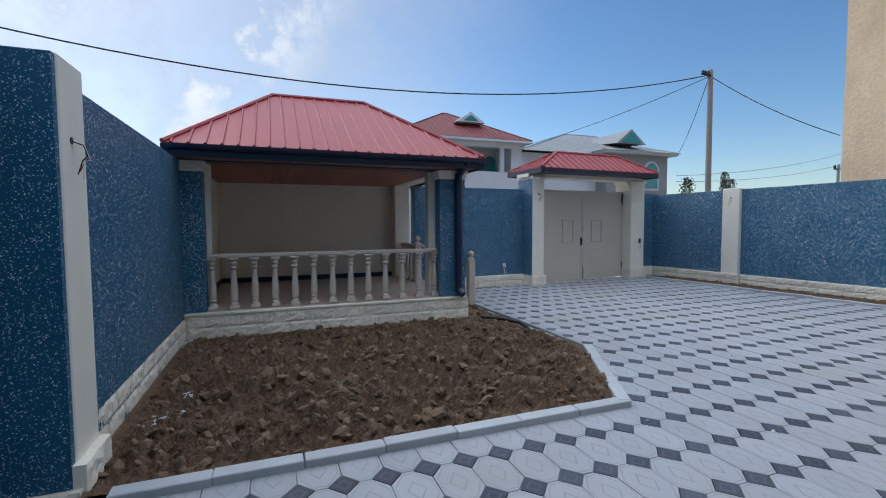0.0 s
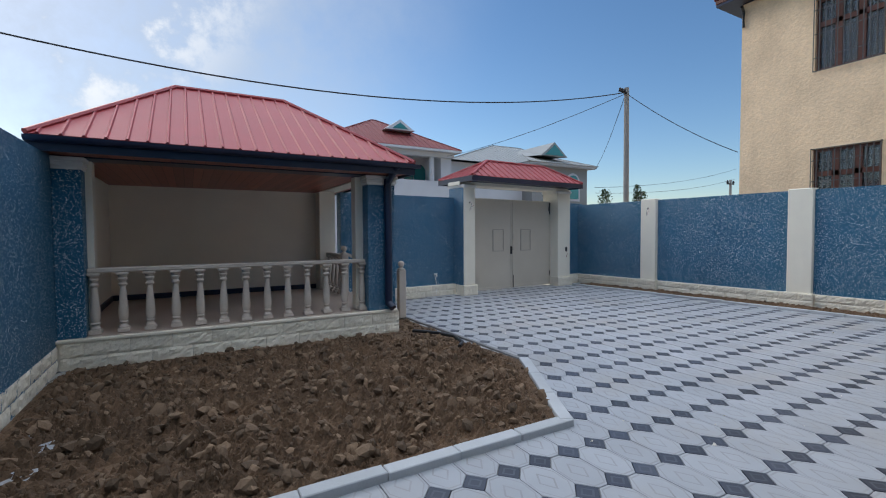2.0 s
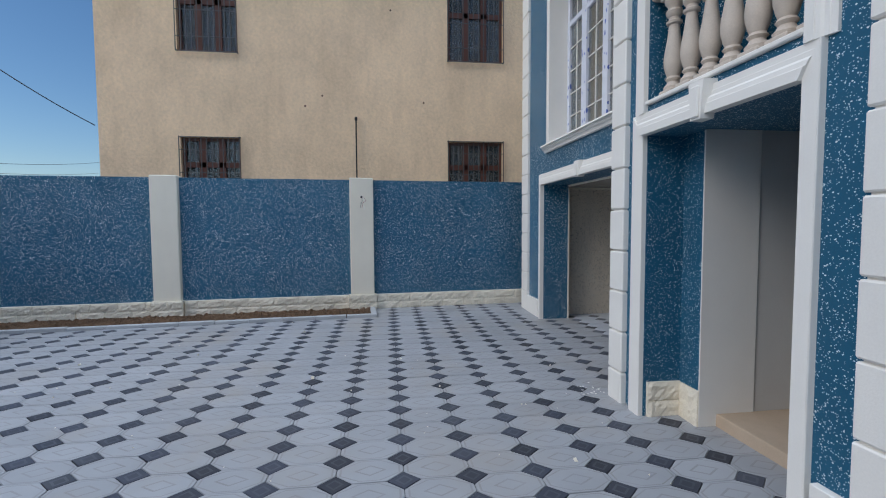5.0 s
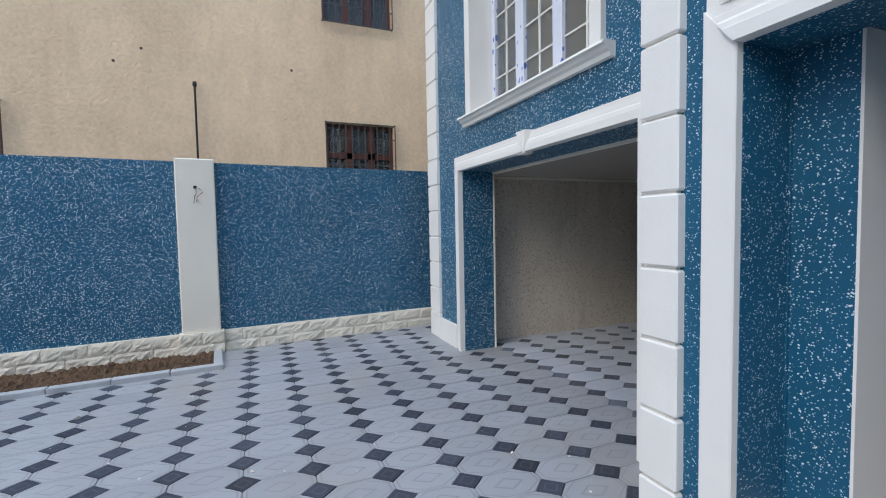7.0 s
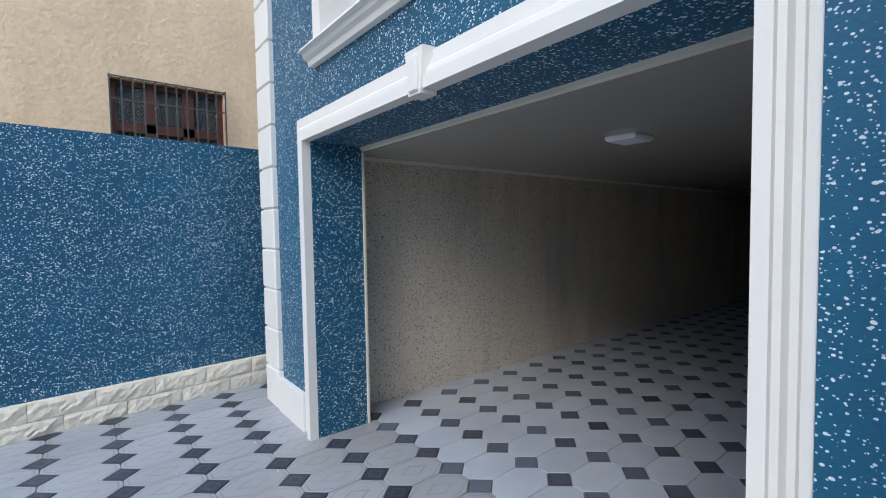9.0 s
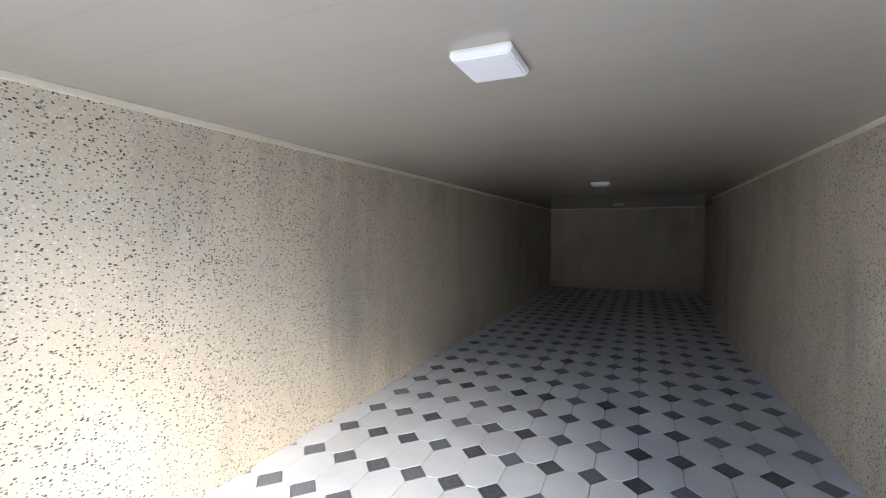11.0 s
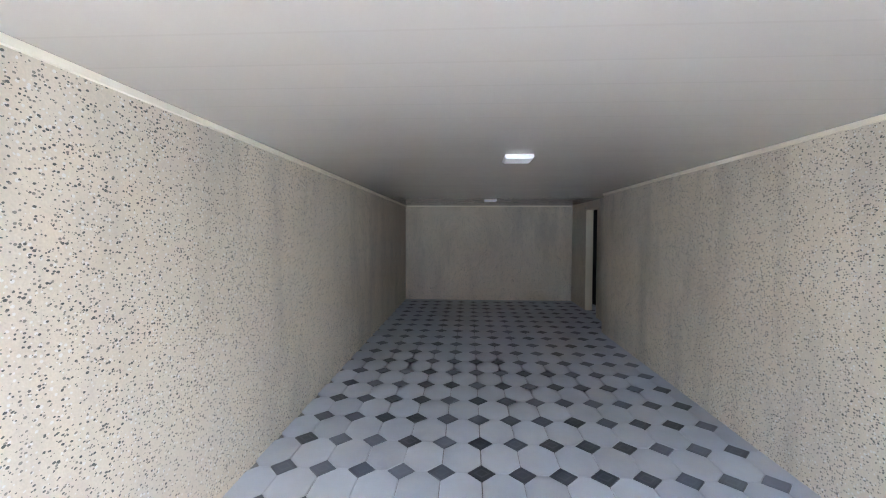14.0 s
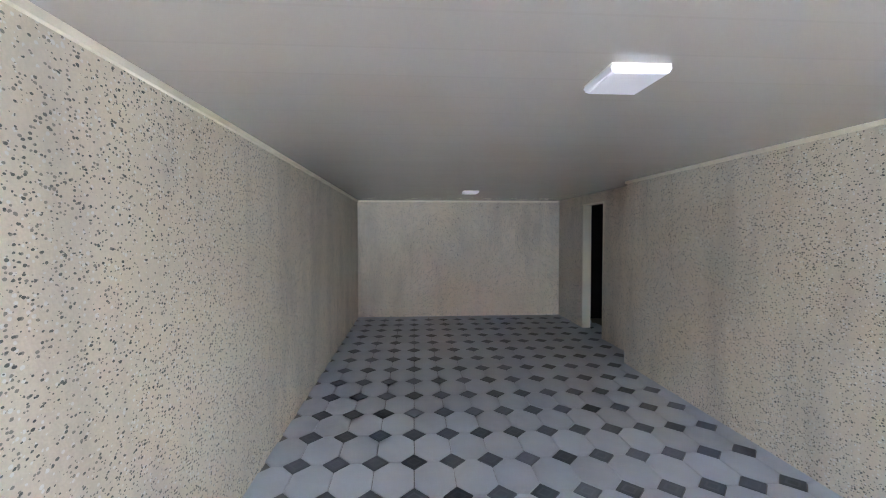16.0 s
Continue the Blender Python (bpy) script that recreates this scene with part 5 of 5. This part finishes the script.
part("window_surround", wall_grid(bmesh.new(), [7.75, 7.9, 8.7, 8.85], [3.95, 4.1, 5.1, 5.25], [(7.9, 8.7, 4.1, 5.1)], 23.5, 23.59), M_FARWALL, ha)

hb = thing("far_house", "grey rendered house with pale sheet hip roofs beyond the gate", "house")
part("wall", boxed(13.9, 20.2, 24.6, 34, -0.05, 5.9), M_FARWALL, hb)
part("wall", boxed(20.2, 25.3, 23.6, 34, -0.05, 5.95), M_GREYWALL, hb)
part("eave", boxed(19.6, 25.75, 23.1, 34.5, 5.95, 6.08), M_FARWALL, hb)
hip_roof(hb, 14.2, 25.4, 24.0, 34.5, 5.92, 20.6, 23.2, 28.5, 8.05, M_GREYROOF, rib=0.4, fascia=0)
hip_roof(hb, 19.5, 25.8, 23.0, 34.6, 6.08, 22.4, 23.0, 27.5, 7.55, M_GREYROOF, rib=0.4, fascia=0)
bm = bmesh.new()
vs = [bm.verts.new(p) for p in ((21.0, 23.6, 6.65), (23.4, 23.6, 6.65), (22.2, 23.6, 7.6), (22.2, 27.5, 7.6), (21.0, 26.5, 6.9), (23.4, 26.5, 6.9))]
for q in ((0, 1, 2), (0, 2, 3, 4), (1, 5, 3, 2), (0, 4, 5, 1)):
    bm.faces.new([vs[i] for i in q])
part("gable", bm, M_GREYROOF, hb)
bm = bmesh.new()
vs = [bm.verts.new(p) for p in ((21.35, 23.56, 6.72), (23.05, 23.56, 6.72), (22.2, 23.56, 7.42), (21.35, 23.6, 6.72), (23.05, 23.6, 6.72), (22.2, 23.6, 7.42))]
for q in ((0, 1, 2), (5, 4, 3), (0, 3, 4, 1), (1, 4, 5, 2), (2, 5, 3, 0)):
    bm.faces.new([vs[i] for i in q])
part("gable_light", bm, M_TEAL, hb, "teal glazed gable")
bm = bmesh.new()
arch_panel(bm, 23.4, 24.4, 3.8, 5.45, 23.53, 0.07)
part("window", bm, M_TEAL, hb, "round-headed teal window")
bm = bmesh.new()
arch_panel(bm, 23.25, 24.55, 3.65, 5.6, 23.57, 0.04)
part("window_surround", bm, M_FARWALL, hb)
part("window", boxed(15.0, 15.6, 24.55, 24.6, 3.2, 4.2), M_TEAL, hb)

# ---- pole and cables ----
pole = thing("utility_pole", "weathered timber utility pole with black cables", "utility pole")
part("shaft", tube(bmesh.new(), [(13.05, 10.6, -0.05), (13.02, 10.6, 3.0), (13.0, 10.6, 6.2)], [0.092, 0.086, 0.075], 12), M_POLE, pole, smooth=True)
bm = bmesh.new()
box(bm, 12.72, 12.93, 10.53, 10.57, 5.98, 6.03)
for x in (12.62, 12.72, 12.84):
    lathe(bm, [(0.03, 6.02), (0.045, 6.05), (0.03, 6.08), (0.045, 6.10), (0.02, 6.14)], 8, (x, 10.55))
box(bm, 12.55, 12.95, 10.535, 10.56, 6.0, 6.02)
part("insulator_bracket", bm, M_IRON, pole, "dark bracket with insulators")


def cable(a, b, sag, r=0.012, n=28):
    a, b = Vector(a), Vector(b)
    pts = [a.lerp(b, i / n) - Vector((0, 0, 4 * sag * (i / n) * (1 - i / n))) for i in range(n + 1)]
    part("cable", tube(bmesh.new(), pts, r, 5), M_CABLE, pole)


pts = []
for i in range(41):
    x = 12.95 - 27 * i / 40
    pts.append((x, 10.55, 4.55 - 0.041 * (x - 3) + 0.01163 * (x - 3) * (x + 3.1) + 0.04))
part("cable", tube(bmesh.new(), pts, 0.016, 5), M_CABLE, pole, "thick black cable")
cable((13.05, 10.6, 6.0), (14.13, 7.72, 3.75), 0.14, 0.011)
cable((12.9, 10.58, 5.98), (12.6, 21.7, 5.6), 0.2, 0.011)
cable((12.95, 10.62, 5.95), (25.6, 23.2, 5.9), 0.3, 0.011)
cable((26.0, 23.5, 4.7), (58.0, 30.5, 9.0), 0.5, 0.014)
cable((26.0, 23.5, 4.3), (58.0, 30.5, 7.8), 0.5, 0.014)
far_pole = thing("utility_pole", "small distant utility pole with insulators", "utility pole", pose(41, 22.1, 0))
bm = lathe(bmesh.new(), [(0.12, -0.05), (0.10, 5.9)], 8)
part("shaft", bm, M_POLE, far_pole)
bm = boxed(-0.5, 0.5, -0.05, 0.05, 5.5, 5.6)
for x in (-0.45, 0, 0.45):
    lathe(bm, [(0.08, 5.6), (0.09, 5.75), (0.03, 5.85)], 6, (x, 0))
part("crossarm", bm, M_IRON, far_pole)


def far_tree(x, y, h, spread, seed):
    ob = thing("tree", "distant thin-leaved tree showing above the wall", "tree", pose(x, y, 0), group="trees beyond the wall")
    rg = random.Random(seed)
    bm = tube(bmesh.new(), [(0, 0, -0.05), (0.05, 0, h * 0.45), (0.0, 0.05, h * 0.75)], [0.12, 0.09, 0.05], 8)
    for k in range(9):
        a = rg.uniform(0, 6.28)
        z = h * rg.uniform(0.4, 0.7)
        tube(bm, [(0.03, 0, z), (spread * 0.5 * math.cos(a), spread * 0.5 * math.sin(a), z + h * 0.12), (spread * 0.9 * math.cos(a), spread * 0.9 * math.sin(a), z + h * 0.2)], [0.04, 0.025, 0.01], 5)
    part("trunk", bm, M_POLE, ob)
    vs_, fs_ = [], []
    for _ in range(800):
        a, t = rg.uniform(0, 6.28), rg.random()
        r_ = spread * (0.2 + 0.8 * rg.random()) * (0.55 + 0.45 * math.sin(math.pi * t)) * (0.7 + 0.3 * math.sin(3 * a + seed))
        c = Vector((r_ * math.cos(a), r_ * math.sin(a), h * (0.5 + 0.5 * t) - 0.1 * r_ * r_))
        s = rg.uniform(0.05, 0.11)
        rot = Euler((rg.uniform(0, 6), rg.uniform(0, 6), rg.uniform(0, 6))).to_matrix()
        i0 = len(vs_)
        vs_ += [tuple(c + rot @ Vector(p)) for p in ((-s, 0, 0), (0, -s * 0.4, 0.01), (s, 0, 0), (0, s * 0.4, 0.01))]
        fs_.append([i0, i0 + 1, i0 + 2, i0 + 3])
    me_ = bpy.data.meshes.new("crown")
    me_.from_pydata(vs_, [], fs_)
    me_.materials.append(M_LEAF)
    o = new("crown", me_)
    o.parent = ob
    return ob


far_tree(25.9, 22.5, 4.45, 0.75, 3)
far_tree(29.3, 22.5, 4.95, 0.45, 5)
far_tree(30.4, 22.9, 4.55, 0.8, 8)

# ---- small things in the yard ----
tap = thing("water_tap", "small pipe stub with a tap on the blue wall", "tap", GW @ pose(5.45, 0.40, 0.50))
bm = tube(bmesh.new(), [(0, 0, 0), (0, -0.10, 0), (0.0, -0.12, -0.04)], 0.016, 8)
part("pipe", bm, M_TRIM, tap)
part("handle", boxed(-0.05, 0.05, -0.075, -0.055, 0.02, 0.035, bev=0.004), M_TRIM, tap)
part("flex_pipe", tube(bmesh.new(), [(0, -0.02, 0), (0.03, -0.05, -0.2), (0.01, -0.06, -0.48)], 0.008, 6), M_TRIM, tap)
bell = thing("intercom", "dark intercom button with loose wire on the gate pillar", "intercom", GW @ pose(9.62, 0.048, 0.95))
part("case", boxed(-0.03, 0.03, -0.03, 0.0, 0.0, 0.12, bev=0.005), M_BLACK, bell)
part("wire", tube(bmesh.new(), [(0, -0.02, 0), (0.02, -0.04, -0.08), (-0.02, -0.03, -0.16)], 0.004, 5), M_COPPER, bell)

rng = random.Random(5)
verts, faces = [], []
for _ in range(150):
    x, y = rng.uniform(2.5, 10.2), rng.uniform(-1.0, 6.0)
    if (y < -0.5 and x < 6.8) or (y > 3 and x < 4.2):
        continue
    s = rng.uniform(0.004, 0.012) * (1.8 if rng.random() < 0.06 else 1)
    base = len(verts)
    rot = Euler((rng.uniform(0, 6), rng.uniform(0, 6), rng.uniform(0, 6))).to_matrix()
    for v in ((-1, -0.7, -0.4), (1, -0.6, -0.4), (0.8, 0.8, -0.3), (-0.7, 0.7, -0.4), (0.1, 0, 0.6)):
        q = rot @ (Vector(v) * s)
        verts.append((x + q.x, y + q.y, max(0.004, s * 0.6 + q.z)))
    faces += [[base + k for k in f] for f in ((0, 1, 2, 3), (0, 1, 4), (1, 2, 4), (2, 3, 4), (3, 0, 4))]
me = bpy.data.meshes.new("plaster_crumbs")
me.from_pydata(verts, [], faces)
me.materials.append(M_WHITE)
tagged(new("plaster_crumbs", me), "scattered white plaster crumbs on the paving", "debris", kind="stuff")

rng = random.Random(9)
verts, faces = [], []
for _ in range(34):
    x, y = rng.gauss(6.82, 0.10), rng.gauss(-0.50, 0.09)
    if x < 6.73:
        continue
    rad, base = rng.uniform(0.003, 0.011), len(verts)
    rim = [(x + rad * rng.uniform(0.6, 1.3) * math.cos(k * math.pi / 4), y + rad * rng.uniform(0.6, 1.3) * math.sin(k * math.pi / 4)) for k in range(8)]
    verts += [(px, py, 0.0) for px, py in rim] + [(x + (px - x) * 0.8, y + (py - y) * 0.8, 0.003) for px, py in rim]
    faces += [[base + k, base + (k + 1) % 8, base + 8 + (k + 1) % 8, base + 8 + k] for k in range(8)] + [[base + 8 + k for k in range(8)]]
me = bpy.data.meshes.new("paint_splashes")
me.from_pydata(verts, [], faces)
me.materials.append(M_TRIM)
tagged(new("paint_splashes", me), "dried white paint splashes on the paving by the quoins", "paint", kind="stuff")

# ---- paving, slab by slab ----
PX, PY, LX, LY = 0.2522, 0.4021, 9.9145, 1.189
LEAN = -0.0036  # the courses run a touch askew to the house
HX, HY, GAP = 0.089, 0.099, 0.0025


def slab_poly(kind):
    if kind == "octagon":
        a, b = PX / 2 - GAP, PY / 2 - GAP
        return [(-a, -b + HY), (-a + HX, -b), (a - HX, -b), (a, -b + HY), (a, b - HY), (a - HX, b), (-a + HX, b), (-a, b - HY)]
    return [(-HX + GAP, 0), (0, -HY + GAP), (HX - GAP, 0), (0, HY - GAP)]


def slab_data(kind, at=(0, 0, 0)):
    """Verts, faces and plane coordinates of one chamfered slab."""
    poly = slab_poly(kind)
    n = len(poly)
    top = [(x * 0.985, y * 0.985, 0.0) for x, y in poly]
    mid = [(x, y, -0.003) for x, y in poly]
    low = [(x, y, -0.03) for x, y in poly]
    vs_ = [(x + at[0], y + at[1], z + at[2]) for x, y, z in top + mid + low]
    fs_ = [list(range(n))]
    for i in range(n):
        j = (i + 1) % n
        fs_ += [[n + i, n + j, j, i], [2 * n + i, 2 * n + j, n + j, n + i]]
    return vs_, fs_, [(x, y) for x, y, _ in top + mid + low]


def slab_mesh(name, entries, mat, kind):
    vs_, fs_, uv_ = [], [], []
    for at in entries:
        a, b, c = slab_data(kind, at)
        base = len(vs_)
        vs_ += a
        uv_ += c
        fs_ += [[base + k for k in f] for f in b]
    me_ = bpy.data.meshes.new(name)
    me_.from_pydata(vs_, [], fs_)
    layer = me_.uv_layers.new(name="plane")
    loops = np.empty(len(me_.loops), dtype=np.int32)
    me_.loops.foreach_get("vertex_index", loops)
    layer.data.foreach_set("uv", np.array(uv_, dtype=np.float32)[loops].ravel())
    me_.materials.append(mat)
    return me_


BIG = [(-0.5, 3.2), (2.88, 3.2), (3.7, 4.65), (3.65, 8.0), (3.0, 9.2), (-0.6, 9.2)]


def in_poly(x, y, poly):
    inside = False
    for (xa, ya), (xb, yb) in zip(poly, poly[1:] + poly[:1]):
        if (ya > y) != (yb > y) and x < (xb - xa) * (y - ya) / (yb - ya) + xa:
            inside = not inside
    return inside


def lay(name, label, x0, x1, y0, y1, skip, near, mats):
    """A field of elongated octagons with small dark diamonds between; those nearest the walk are pieces of their own."""
    bed_ = part(name, boxed(x0, x1, y0, y1, -0.04, -0.012), M_JOINT)
    tagged(bed_, label, "paving", kind="structure")
    i0, i1 = math.floor((x0 - LX) / PX), math.ceil((x1 - LX) / PX)
    k0, k1 = math.floor((y0 - LY) / PY), math.ceil((y1 - LY) / PY)
    for kind, off, mat, far_mat in (("octagon", 0.5, *mats[:2]), ("diamond", 0.0, *mats[2:])):
        me_ = slab_mesh(kind + "_slab", [(0, 0, 0)], mat, kind)
        spots = []
        for i in range(i0, i1):
            for k in range(k0, k1):
                u, v = (i + off) * PX, (k + off) * PY
                x, y = LX + u - LEAN * v, LY + LEAN * u + v
                if x0 <= x < x1 and y0 <= y < y1 and not skip(x, y):
                    spots.append((x + random.uniform(-0.001, 0.001), y + random.uniform(-0.001, 0.001), random.uniform(-0.0018, 0.001)))
        close = sorted(spots, key=lambda p: near(p[0], p[1]))
        for p in close[:290]:
            share(kind + "_slab", me_, bed_, Matrix.Translation(p) @ Euler((random.uniform(-0.003, 0.003), random.uniform(-0.003, 0.003), random.uniform(-0.004, 0.004) + (math.pi if random.random() < 0.5 else 0))).to_matrix().to_4x4())
        if close[290:]:
            o = new(kind + "_slabs", slab_mesh(kind + "_slabs", close[290:], far_mat, kind))
            o.parent = bed_
            tagged(o, kind="stuff")


def yard_skip(x, y):
    if in_poly(x, y, BIG):
        return True
    if y > 9.95 + 0.075 * (x - 6.4) or x > 11.42 - 0.075 * y:
        return True
    if x > 10.62 - 0.075 * y and y > 1.75:
        return True
    return (x < 6.6 and y < -1.2) or (x < 4.4 and y < -1.15) or (x < -0.98)


lay("paving_yard", "grey octagonal concrete paving with dark diamond insets in the yard", -1.0, 11.5, -1.5, 10.8, yard_skip, lambda x, y: abs(x - 4.6) * 0.55 + abs(y - 1.1),
    (M_TILE, M_TILE_J, M_DIAM, M_DIAM_J))
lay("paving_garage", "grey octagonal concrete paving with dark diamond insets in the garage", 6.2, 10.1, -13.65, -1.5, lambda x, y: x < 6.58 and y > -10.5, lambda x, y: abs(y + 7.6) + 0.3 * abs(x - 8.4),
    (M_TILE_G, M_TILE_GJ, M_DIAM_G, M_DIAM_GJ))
